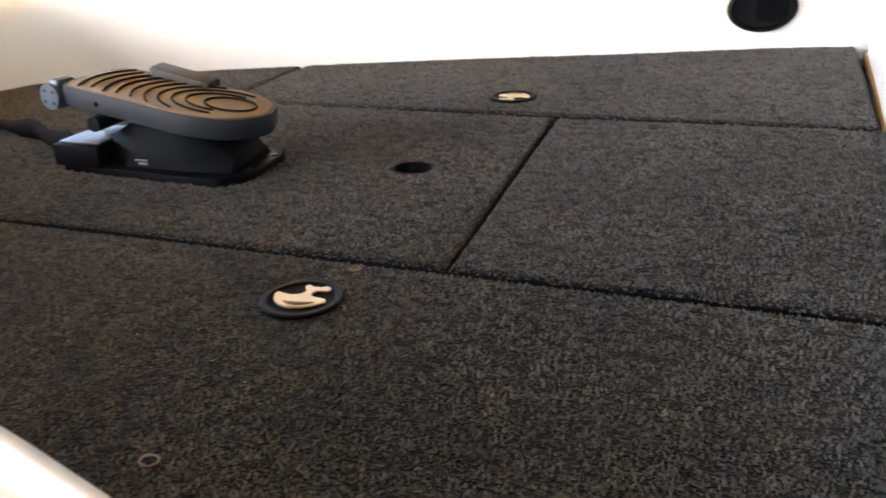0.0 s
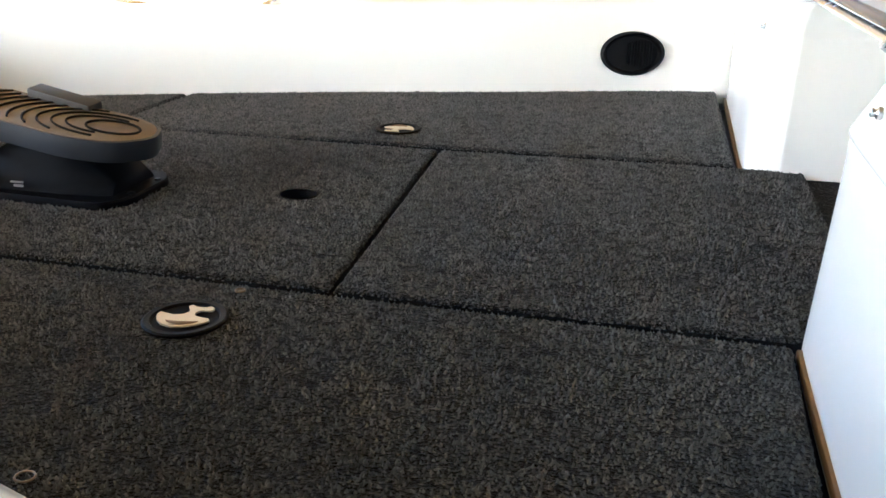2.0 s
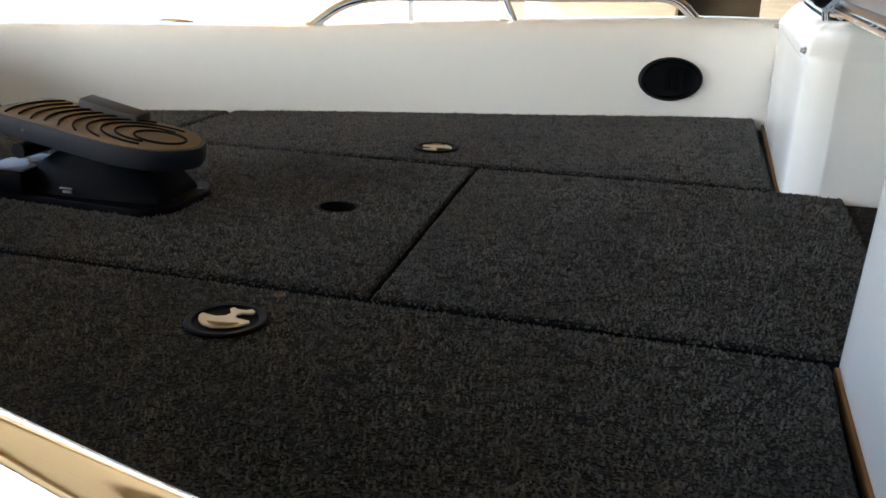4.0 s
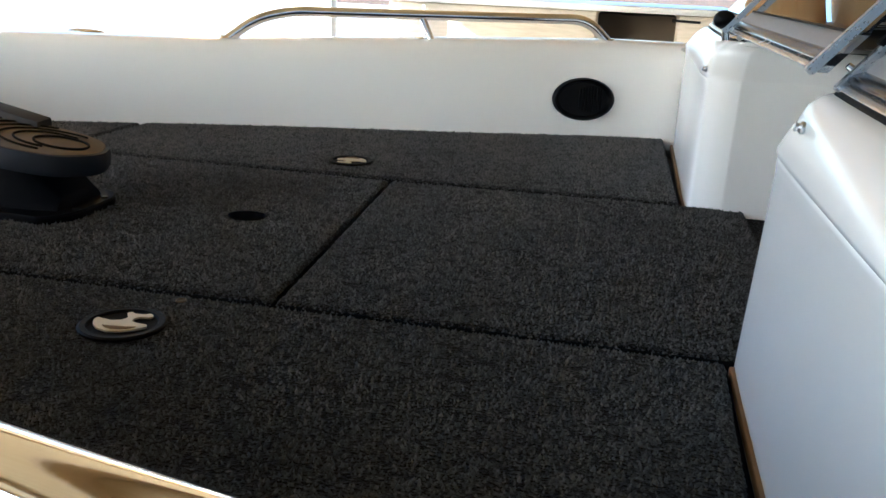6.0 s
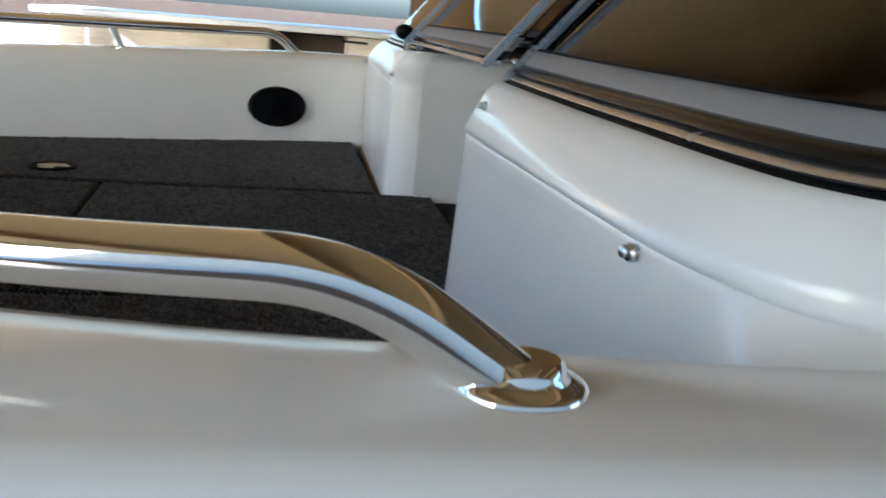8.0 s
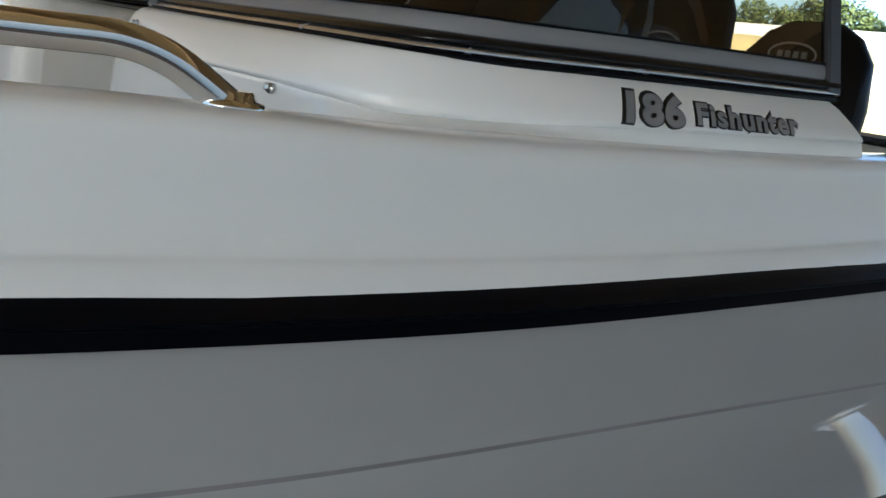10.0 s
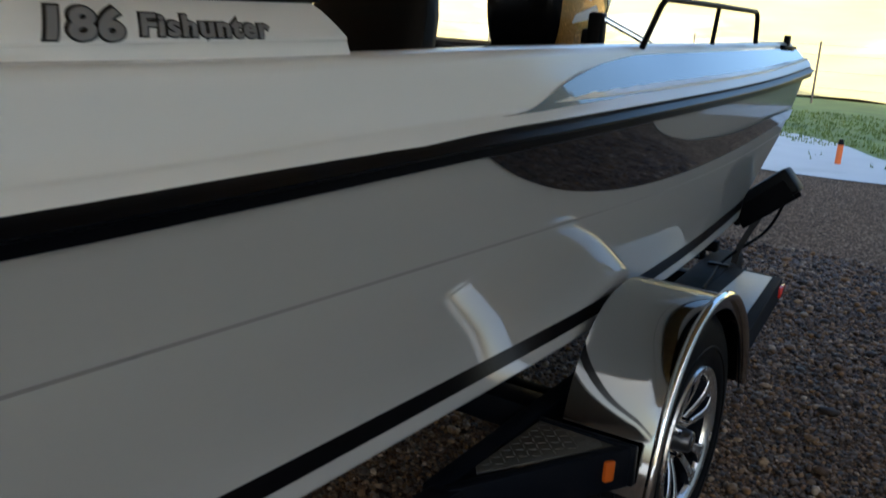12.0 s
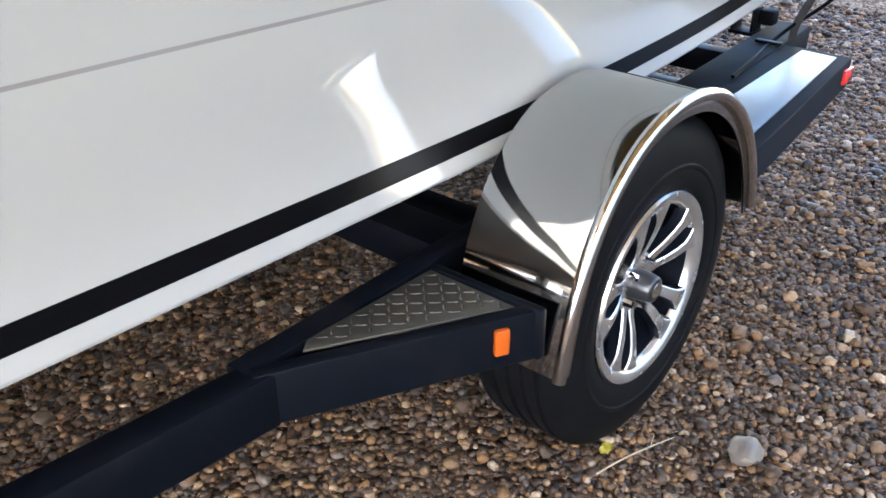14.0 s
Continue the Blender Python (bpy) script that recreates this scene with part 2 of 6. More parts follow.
STEEL = surface("polished_steel", (0.78, 0.76, 0.73), 0.07, metal=1.0, vary=0.04, scale=8, fine=160, bump=0.01, rough_vary=0.04)
BRUSHED = surface("fender_steel", (0.43, 0.426, 0.417), 0.055, metal=1.0, vary=0.05, scale=6, fine=40, bump=0.0, rough_vary=0.03)
BRONZE = surface("weathered_bronze", (0.42, 0.33, 0.20), 0.25, metal=0.9, vary=0.1, scale=20, fine=200, bump=0.02)
DULLBRASS = surface("dull_brass", (0.13, 0.095, 0.055), 0.4, metal=0.7, vary=0.15, scale=40, fine=300, bump=0.02)
ALU = surface("anodised_aluminium", (0.55, 0.56, 0.57), 0.3, metal=1.0, vary=0.05, scale=10, fine=300, bump=0.02)
ALUFRAME = surface("grey_painted_frame", (0.21, 0.21, 0.22), 0.5, metal=0.1, vary=0.05, scale=10, fine=300, bump=0.02)
POSTGREY = surface("dark_grey_post", (0.05, 0.05, 0.053), 0.5, vary=0.08, scale=10, fine=200, bump=0.02, spec=0.2)
COWLBLACK = surface("cowl_paint", (0.0035, 0.0035, 0.0042), 0.22, vary=0.1, scale=5, fine=8, bump=0.0, rough_vary=0.03, spec=0.2)
DARKTRIM = surface("dark_trim", (0.008, 0.0075, 0.008), 0.18, vary=0.1, scale=12, fine=30, bump=0.0, rough_vary=0.04, spec=0.3)
WHEELALU = surface("machined_aluminium", (0.64, 0.63, 0.62), 0.26, metal=0.9, vary=0.03, scale=10, fine=30, bump=0.0, rough_vary=0.04)
HUBGREY = surface("hub_steel", (0.070, 0.070, 0.075), 0.32, metal=0.8, vary=0.15, scale=20, fine=200, bump=0.03)
BLACKPAINT = surface("trailer_paint", (0.0036, 0.0046, 0.0074), 0.46, vary=0.15, scale=9, fine=240, bump=0.04, dirt=(0.008, 0.008, 0.010), spec=0.06)
DIAMOND = surface("diamond_plate", (0.14, 0.13, 0.11), 0.42, metal=0.75, vary=0.12, scale=14, fine=120, bump=0.05, dirt=(0.3, 0.24, 0.18))
STEPBLACK = surface("rear_step_paint", (0.0130, 0.0150, 0.0205), 0.7, vary=0.2, scale=12, fine=260, bump=0.1, dirt=(0.010, 0.010, 0.012), spec=0.02)
STEPGREY = surface("step_aluminium", (0.20, 0.215, 0.24), 0.42, metal=0.6, vary=0.1, scale=10, fine=200, bump=0.15)
MATTBLACK = surface("matt_black_moulding", (0.0032, 0.0033, 0.0042), 0.6, vary=0.25, scale=30, fine=300, bump=0.08, spec=0.04)
LATCHRING = surface("worn_latch_ring", (0.0040, 0.0032, 0.0025), 0.55, vary=0.3, scale=60, fine=400, bump=0.1, spec=0.06)
ARMSLEEVE = surface("dark_arm_sleeve", (0.0042, 0.0040, 0.0050), 0.85, vary=0.3, scale=14, fine=260, bump=0.15, spec=0.03)
PANELGREY = surface("plug_panel_plastic", (0.0150, 0.0148, 0.0195), 0.55, vary=0.2, scale=18, fine=300, bump=0.08, spec=0.15)
SLEEVE = surface("dusty_fabric_sleeve", (0.0080, 0.0065, 0.0062), 0.85, vary=0.3, scale=14, fine=260, bump=0.15, dirt=(0.024, 0.017, 0.011), spec=0.04)
RAIL = surface("rail_vinyl", (0.0022, 0.0025, 0.004), 0.30, vary=0.1, scale=3, fine=4, bump=0.0, rough_vary=0.03, spec=0.12)
AMBER = surface("amber_lens", (0.42, 0.085, 0.006), 0.2, vary=0.1, scale=60, fine=300, bump=0.2, coat=0.5)
REDLENS = surface("red_lens", (0.65, 0.03, 0.02), 0.2, vary=0.1, scale=60, fine=300, bump=0.2, coat=0.5)
VINYL = surface("black_vinyl", (0.005, 0.005, 0.006), 0.45, vary=0.15, scale=10, fine=320, bump=0.1, spec=0.2)
DECALGREY = surface("decal_grey", (0.22, 0.22, 0.225), 0.35, vary=0.1, scale=30, fine=300, bump=0.0)
DECALBLACK = surface("decal_black", (0.005, 0.005, 0.005), 0.35, vary=0.1, scale=30, fine=300, bump=0.0)
DECALWHITE = surface("decal_white", (0.85, 0.86, 0.88), 0.4, vary=0.05, scale=30, fine=300, bump=0.0)
GOLD = surface("gold_decal", (0.50, 0.27, 0.06), 0.25, metal=0.6, vary=0.2, scale=14, fine=200, bump=0.0, coat=0.6)
EDGE = surface("raw_ply_edge", (0.20, 0.13, 0.07), 0.8, vary=0.25, scale=30, fine=200, bump=0.3)
CREAM = surface("cream_plate", (0.52, 0.44, 0.28), 0.35, vary=0.08, scale=40, fine=300, bump=0.03)
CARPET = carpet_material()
YARN = pile_material()
GLASS = glass_material()
GRAVEL = ground_material()
PEBBLE = pebble_material()
PLY = wood_material("plywood", (0.80, 0.56, 0.21), (0.88, 0.66, 0.29))
RAFTER = wood_material("rafter_pine", (0.66, 0.43, 0.18), (0.76, 0.53, 0.25))
BOARD = wood_material("shed_board", (0.17, 0.11, 0.055), (0.28, 0.19, 0.10), stretch=(9, 9, 0.8))
SIDING = wood_material("painted_siding", (0.50, 0.43, 0.32), (0.60, 0.53, 0.42), stretch=(2, 2, 14))
WHITEPAINT = surface("white_paint", (0.72, 0.72, 0.70), 0.5, vary=0.06, scale=6, fine=90, bump=0.05, dirt=(0.6, 0.58, 0.54))
CONCRETE = surface("pale_concrete", (0.52, 0.50, 0.46), 0.85, vary=0.12, scale=1.2, fine=60, bump=0.2, dirt=(0.42, 0.40, 0.36))
DRYGRASS = surface("dry_grass", (0.58, 0.46, 0.17), 0.95, vary=0.5, scale=0.5, fine=6, bump=0.6, dirt=(0.74, 0.68, 0.48), aniso=(1, 0.35, 1.6))
LAWN = surface("lawn", (0.15, 0.18, 0.035), 0.95, vary=0.5, scale=1.1, fine=30, bump=0.5, dirt=(0.10, 0.13, 0.04))
LEAF = surface("tree_leaf", (0.085, 0.11, 0.025), 0.6, vary=0.4, scale=0.7, fine=6, bump=0.0)
BARK = surface("bark", (0.12, 0.09, 0.065), 0.9, vary=0.3, scale=5, fine=30, bump=0.6)
BAYBROWN = surface("weathered_bay_board", (0.060, 0.048, 0.034), 0.9, vary=0.3, scale=4, fine=60, bump=0.2, spec=0.1)
ORANGE = surface("orange_plastic", (0.75, 0.16, 0.03), 0.5, vary=0.1, scale=20, fine=200, bump=0.05)


# ---- mesh tools ----
def part(name, bm, mat, parent=None, label="", smooth=True, angle=35):
    me = bpy.data.meshes.new(name)
    bmesh.ops.recalc_face_normals(bm, faces=bm.faces[:])
    if smooth:
        for f in bm.faces:
            f.smooth = True
        lim = radians(angle)
        for e in bm.edges:
            if len(e.link_faces) == 2 and e.calc_face_angle(0) > lim:
                e.smooth = False
    bm.to_mesh(me)
    bm.free()
    for x in (mat if isinstance(mat, (list, tuple)) else [mat]):
        me.materials.append(x)
    ob = new(name, me)
    if parent:
        ob.parent = parent
    if label:
        ob["label"] = label
    return ob


def thing(name, label, category, at=(0, 0, 0), group="", kind=""):
    ob = new(name)
    ob.location = at
    ob.empty_display_size = 0.1
    return tagged(ob, label, category, group, kind)


def bx(bm, cx, cy, cz, sx, sy, sz, bevel=0.0, m=None, seg=2, mat=0):
    r = bmesh.ops.create_cube(bm, size=1.0)
    vs = r["verts"]
    for v in vs:
        v.co = Vector((v.co.x * sx, v.co.y * sy, v.co.z * sz))
    fs = {f for v in vs for f in v.link_faces}
    for f in fs:
        f.material_index = mat
    if bevel:
        es = list({e for v in vs for e in v.link_edges})
        r2 = bmesh.ops.bevel(bm, geom=es, offset=bevel, segments=seg, affect="EDGES", profile=0.5, material=mat)
        vs = list({v for v in r2["verts"]} | {v for v in vs if v.is_valid})
    M = Matrix.Translation((cx, cy, cz)) @ (m or Matrix.Identity(4))
    for v in vs:
        v.co = M @ v.co
    return vs


def box(*a, **k):
    bm = bmesh.new()
    bx(bm, *a, **k)
    return bm


def cyl(bm, a, b, r1, r2=None, n=24, caps=True):
    a, b = Vector(a), Vector(b)
    d = b - a
    q = d.to_track_quat("Z", "Y").to_matrix().to_4x4()
    res = bmesh.ops.create_cone(bm, cap_ends=caps, segments=n, radius1=r1, radius2=r1 if r2 is None else r2, depth=d.length)
    M = Matrix.Translation((a + b) / 2) @ q
    for v in res["verts"]:
        v.co = M @ v.co
    return res["verts"]


def ring_loft(bm, rings, closed_ring=True, closed_path=False, cap=False, mats=None):
    vr = [[bm.verts.new(p) for p in r] for r in rings]
    k = len(vr[0])
    for i in range(len(vr) - (0 if closed_path else 1)):
        a, b = vr[i], vr[(i + 1) % len(vr)]
        for j in range(k - (0 if closed_ring else 1)):
            q = [a[j], a[(j + 1) % k], b[(j + 1) % k], b[j]]
            f = bm.faces.new(q)
            if mats:
                f.material_index = mats[j]
    if cap:
        bm.faces.new(vr[0])
        bm.faces.new(list(reversed(vr[-1])))
    return vr


def sweep(bm, pts, profile, up=Vector((0, 0, 1)), closed=False, cap=True):
    """Sweeps a profile of (side, up) offsets along pts."""
    pts = [Vector(p) for p in pts]
    rings = []
    n = len(pts)
    for i, p in enumerate(pts):
        t = (pts[(i + 1) % n] - pts[i - 1]) if closed else (pts[min(i + 1, n - 1)] - pts[max(i - 1, 0)])
        t.normalize()
        s = t.cross(up)
        if s.length < 1e-4:
            s = Vector((1, 0, 0))
        s.normalize()
        u = s.cross(t)
        rings.append([p + s * a + u * b for a, b in profile])
    return ring_loft(bm, rings, True, closed, cap and not closed)


def circle(r, n=16):
    return [(r * math.cos(2 * math.pi * i / n), r * math.sin(2 * math.pi * i / n)) for i in range(n)]


def tube(bm, pts, r, n=14, cap=True):
    pts = [Vector(p) for p in pts]
    frame_u = None
    rings = []
    for i, p in enumerate(pts):
        t = (pts[min(i + 1, len(pts) - 1)] - pts[max(i - 1, 0)]).normalized()
        if frame_u is None:
            frame_u = t.orthogonal().normalized()
        frame_u = (frame_u - t * frame_u.dot(t)).normalized()
        w = t.cross(frame_u)
        rr = r(i / (len(pts) - 1)) if callable(r) else r
        rings.append([p + (frame_u * a + w * b) * rr for a, b in circle(1, n)])
    ring_loft(bm, rings, True, False, cap)


def spline(pts, per=8):
    P = [Vector(p) for p in pts]
    out = []
    for i in range(len(P) - 1):
        a, b = P[i], P[i + 1]
        p0 = P[i - 1] if i else a * 2 - b
        p3 = P[i + 2] if i + 2 < len(P) else b * 2 - a
        for j in range(per):
            t = j / per
            out.append(0.5 * ((2 * a) + (b - p0) * t + (2 * p0 - 5 * a + 4 * b - p3) * t * t + (3 * a - p0 - 3 * b + p3) * t ** 3))
    out.append(P[-1])
    return out


def filleted(pts, r, n=8):
    """A polyline with its inner corners rounded."""
    P = [Vector(p) for p in pts]
    out = [P[0]]
    for i in range(1, len(P) - 1):
        a, b, c = P[i - 1], P[i], P[i + 1]
        d = min(r, (a - b).length * 0.49, (c - b).length * 0.49)
        p, q = b + (a - b).normalized() * d, b + (c - b).normalized() * d
        for j in range(n + 1):
            t = j / n
            out.append(p * (1 - t) ** 2 + b * 2 * t * (1 - t) + q * t * t)
    out.append(P[-1])
    return out


def outline_round(pts, r, n=5):
    """A closed outline with rounded corners."""
    P = [Vector(p) for p in pts]
    out = []
    for i, b in enumerate(P):
        a, c = P[i - 1], P[(i + 1) % len(P)]
        d = min(r, (a - b).length * 0.45, (c - b).length * 0.45)
        p, q = b + (a - b).normalized() * d, b + (c - b).normalized() * d
        for j in range(n + 1):
            t = j / n
            out.append(p * (1 - t) ** 2 + b * 2 * t * (1 - t) + q * t * t)
    return out


def lid(outline, z, thick, edge, holes=(), shade_sides=False):
    """A thick panel with a rounded upper edge and holes through its top."""
    bm = bmesh.new()
    P = [Vector((p[0], p[1])) for p in outline]
    area = sum(P[i - 1].x * P[i].y - P[i].x * P[i - 1].y for i in range(len(P)))
    if area < 0:
        P.reverse()
    N = []
    for i in range(len(P)):
        t1 = (P[i] - P[i - 1])
        t2 = (P[(i + 1) % len(P)] - P[i])
        t1 = t1.normalized() if t1.length > 1e-6 else t2.normalized()
        t2 = t2.normalized() if t2.length > 1e-6 else t1
        t = (t1 + t2).normalized()
        N.append(Vector((-t.y, t.x)))
    levels = [(0, -thick), (0, -edge), (edge * 0.15, -edge * 0.5), (edge * 0.5, -edge * 0.15), (edge, 0)]
    loops = [[bm.verts.new((p.x + nn.x * ins, p.y + nn.y * ins, z + dz)) for p, nn in zip(P, N)] for ins, dz in levels]
    k = len(P)
    for a, b in zip(loops, loops[1:]):
        for j in range(k):
            bm.faces.new((a[j], a[(j + 1) % k], b[(j + 1) % k], b[j]))
    # side faces take the second, near-black material to paint the shade in the seams
    for f in bm.faces:
        f.material_index = 1 if max(v.co.z for v in f.verts) < z - edge * 0.3 and shade_sides else 0
    top = loops[-1]
    es = [bm.edges.get((top[j], top[(j + 1) % k])) for j in range(k)]
    for hx, hy, hr, ha in holes:
        hv = [bm.verts.new((hx + hr * math.cos(t), hy + hr * ha * math.sin(t), z)) for t in np.linspace(0, 2 * math.pi, 28, endpoint=False)]
        low = [bm.verts.new((v.co.x, v.co.y, z - thick)) for v in hv]
        for j in range(28):
            es.append(bm.edges.new((hv[j], hv[(j + 1) % 28])))
            bm.faces.new((hv[j], hv[(j + 1) % 28], low[(j + 1) % 28], low[j]))
    bmesh.ops.triangle_fill(bm, edges=es, use_beauty=True)
    return bm


# ---- the boat ----
PLAN_OUT = spline([(3.80, 1.195, 0), (3.0, 1.222, 0), (2.0, 1.236, 0), (1.0, 1.240, 0), (0.4, 1.232, 0), (0.0, 1.170, 0), (-0.5, 0.99, 0), (-1.0, 0.79, 0), (-1.3, 0.64, 0), (-1.53, 0.47, 0), (-1.67, 0.25, 0), (-1.72, 0.0, 0)], 9)
PLAN_IN = spline([(3.70, 1.02, 0), (3.0, 1.045, 0), (2.0, 1.06, 0), (1.0, 1.07, 0), (0.45, 1.061, 0), (0.0, 0.931, 0), (-0.5, 0.785, 0), (-0.94, 0.625, 0), (-1.19, 0.52, 0), (-1.35, 0.39, 0), (-1.41, 0.2, 0), (-1.42, 0.0, 0)], 9)
DECK = 1.05


def inset(curve, d):
    out = []
    for i, p in enumerate(curve):
        t = curve[min(i + 1, len(curve) - 1)] - curve[max(i - 1, 0)]
        if i == len(curve) - 1:
            t = Vector((0, -1, 0))
        t.normalize()
        nrm = Vector((-t.y, t.x, 0))
        if nrm.y > 0 and abs(nrm.y) > abs(nrm.x) or (abs(nrm.x) >= abs(nrm.y) and nrm.x < 0):
            nrm = -nrm
        q = p + nrm * d
        q.y = max(q.y, 0.0)
        out.append(q)
    return out


def gun_z(x):
    fore, aft = [k * k * (3 - 2 * k) for k in (max(0.0, min(1.0, (x - 0.3) / 0.3)), max(0.0, min(1.0, (x - 0.95) / 0.8)))]
    return 1.277 + 0.0325 * (x - 0.3) - 0.008 * fore * (1 - aft)


def rub_z(x):
    lift, drop = [k * k * (3 - 2 * k) for k in (max(0.0, min(1.0, (x - 0.55) / 0.95)), max(0.0, min(1.0, (x - 1.9) / 1.7)))]
    return 1.1755 + 0.0215 * max(0.0, x - 0.8) ** 1.7 - 0.009 * min(0.9, max(0.0, 0.93 - x)) + 0.012 * max(0.0, -x) + 0.016 * lift * (1 - drop)


def stripe_z(x):
    return 0.69 + 0.032 * max(0.0, x - 2.05) ** 2 + 0.10 * max(0.0, 0.6 - x) ** 2 * 0.55


def step_z(x):
    return 0.98 + 0.02 * max(0.0, 0.6 - x) ** 2 + 0.03 * max(0.0, x - 2.2) ** 2


def half_y(x):
    """The half beam at the rub rail."""
    for a, b in zip(PLAN_OUT, PLAN_OUT[1:]):
        if b.x <= x <= a.x:
            return a.y + (b.y - a.y) * (x - a.x) / (b.x - a.x)
    return PLAN_OUT[0].y


def lean_in(x):
    """How much further the cap's upper edge leans in towards the stern."""
    k = max(0.0, min(1.0, (x - 1.4) / 1.0))
    return 0.045 * k * k * (3 - 2 * k)


def side_y(x, z):
    """The hull side's half beam at a height below the rub rail, or on the cap above it."""
    B = half_y(x)
    r = rub_z(x)
    if z >= r - 0.02:
        k = min(1.0, max(0.0, (z - r) / max(0.02, gun_z(x) - r)))
        return B - 0.028 - (0.03 + lean_in(x)) * k
    s, t = stripe_z(x), step_z(x)
    if z >= t:
        k = (z - t) / (r - 0.04 - t)
        return B - 0.087 + 0.054 * k + 0.012 * k * (1 - k)
    k = (z - s) / (t - s)
    return B - 0.183 + 0.096 * k


def inner_y(x):
    for a, b in zip(PLAN_IN, PLAN_IN[1:]):
        if b.x <= x <= a.x:
            return a.y + (b.y - a.y) * (x - a.x) / (b.x - a.x)
    return PLAN_IN[0].y


boat = thing("motor_boat", "white and black fibreglass fishing boat standing on its trailer", "boat", (1.0, 0, 0.45))


def boat_part(name, bm, mat, label="", parent=None, smooth=True, angle=35):
    """Adds a part of the boat that was modelled in world coordinates."""
    p = parent or boat
    ob = part(name, bm, mat, p, label, smooth, angle)
    ob.matrix_parent_inverse = p.matrix_world.inverted() if p is not boat else Matrix.Translation(-Vector((1.0, 0, 0.45)))
    return ob


def own_part(owner, origin):
    """A function that adds parts in world coordinates to a thing standing at origin."""
    inv = Matrix.Translation(-Vector(origin))

    def add(name, bm, mat, label="", parent=None, smooth=True, angle=35):
        ob = part(name, bm, mat, parent or owner, label, smooth, angle)
        if parent is None:
            ob.matrix_parent_inverse = inv
        return ob
    return add


def build_hull():
    c_keel, c_ch0, c_ch, c_s, c_st, c_r = [inset(PLAN_OUT, d) for d in (0.5, 0.27, 0.195, 0.183, 0.087, 0.033)]
    for sgn in (-1, 1):
        bm = bmesh.new()
        rings = []
        for i, p in enumerate(PLAN_OUT):
            x = p.x
            s, t, r = stripe_z(x), step_z(x), rub_z(x)
            keel = min(0.42 + 0.11 * max(0, -x) ** 2.2, s - 0.1)
            ring = [(c_keel[i].x, 0, keel), (c_ch0[i].x, sgn * c_ch0[i].y, s - 0.115), (c_ch[i].x, sgn * c_ch[i].y, s - 0.085), (c_ch[i].x, sgn * (c_ch[i].y + 0.004), s - 0.078)]
            ring.append((c_s[i].x, sgn * (c_s[i].y - 0.003), s - 0.042))
            ring.append((c_s[i].x, sgn * c_s[i].y, s))
            for k in (0.35, 0.7):
                ring.append((c_s[i].x + (c_st[i].x - c_s[i].x) * k, sgn * (c_s[i].y + (c_st[i].y - c_s[i].y) * (k + 0.02)), s + (t - s) * k))
            fade = 0.004 * max(0.0, min(1.0, (2.6 - x) * 1.2))
            ring.append((c_st[i].x, sgn * (c_st[i].y - 0.0012), t - 0.010))
            ring.append((c_st[i].x, sgn * c_st[i].y, t - 0.0024))
            ring.append((c_st[i].x, sgn * (c_st[i].y + 0.0012), t + 0.0030))
            ring.append(((c_st[i].x + c_r[i].x) / 2, sgn * ((c_st[i].y + c_r[i].y) / 2 + 0.002), (t + r - 0.04) / 2))
            ring.append((c_r[i].x, sgn * c_r[i].y, r - 0.036))
            ring.append((c_r[i].x, sgn * c_r[i].y, r + 0.002))
            rings.append(ring)
        ring_loft(bm, rings, False, mats=[0, 0, 0, 0, 1, 0, 0, 0, 0, 2, 0, 0, 0])
        # half of the transom
        vs = [bm.verts.new(v) for v in rings[0]]
        top = bm.verts.new((3.8, 0, rub_z(3.8)))
        bm.faces.new(vs + [top])
        boat_part("hull_side", bm, [SILVER, STRIPE, STEPSHADE], "glossy silver-white gelcoat side with a black stripe", angle=16)


def build_cap():
    """The moulded deck cap: outer band, gunwale crown and the inner wall down to the carpet."""
    c = {d: inset(PLAN_OUT, d) for d in (0.015, 0.0275, 0.030, 0.031, 0.044, 0.046, 0.051, 0.060)}
    for sgn in (-1, 1):
        bm = bmesh.new()
        rings = []
        for i, p in enumerate(PLAN_OUT):
            x, g, r = p.x, gun_z(p.x), rub_z(p.x)
            low = DECK - 0.03
            g = max(g, r + 0.07) + (0.008 * max(0.0, min(1.0, x + 1.2)) if sgn > 0 else 0.0)
            q = PLAN_IN[i]

            k = max(0.0, min(1.0, (x - 1.0) / 0.5))
            lip = r - 0.003 - (0.005 + 0.010 * max(0.0, min(1.0, (x - 0.3) / 0.6))) * (1 - k)
            fore = (1 - k * k * (3 - 2 * k)) * min(1.0, c[0.060][i].y / 0.2)

            def at(d, z, out=0.0):
                up = max(0.0, min(1.0, (d - 0.03) / 0.014)) * lean_in(x)
                return (c[d][i].x, sgn * (c[d][i].y - up + out * fore), z)

            def inw(k, z):
                a = c[0.060][i]
                return (a.x + (q.x - a.x) * k, sgn * (a.y + (q.y - a.y) * k - lean_in(x) * (1 - k)), z)
            rings.append([at(0.030, lip - 0.009), at(0.015, lip), at(0.0275, r + 0.0085 + 0.006 * k, 0.005), at(0.031, r + 0.0120 + 0.0055 * k, 0.002), at(0.030, r + 0.0150 + 0.0085 * k, -0.004), at(0.044, g - 0.05, 0.007), at(0.046, g - 0.016, 0.007), at(0.051, g - 0.005, 0.008), at(0.060, g, 0.006), inw(0.4, g + 0.001), inw(0.68, g - 0.002), inw(0.82, g - 0.008), inw(0.90, g - 0.02), inw(0.945, g - 0.045), inw(1.0, low)])
        ring_loft(bm, rings, False)
        boat_part("gunwale", bm, CAP, "smooth white gelcoat gunwale and inner wall", angle=60)


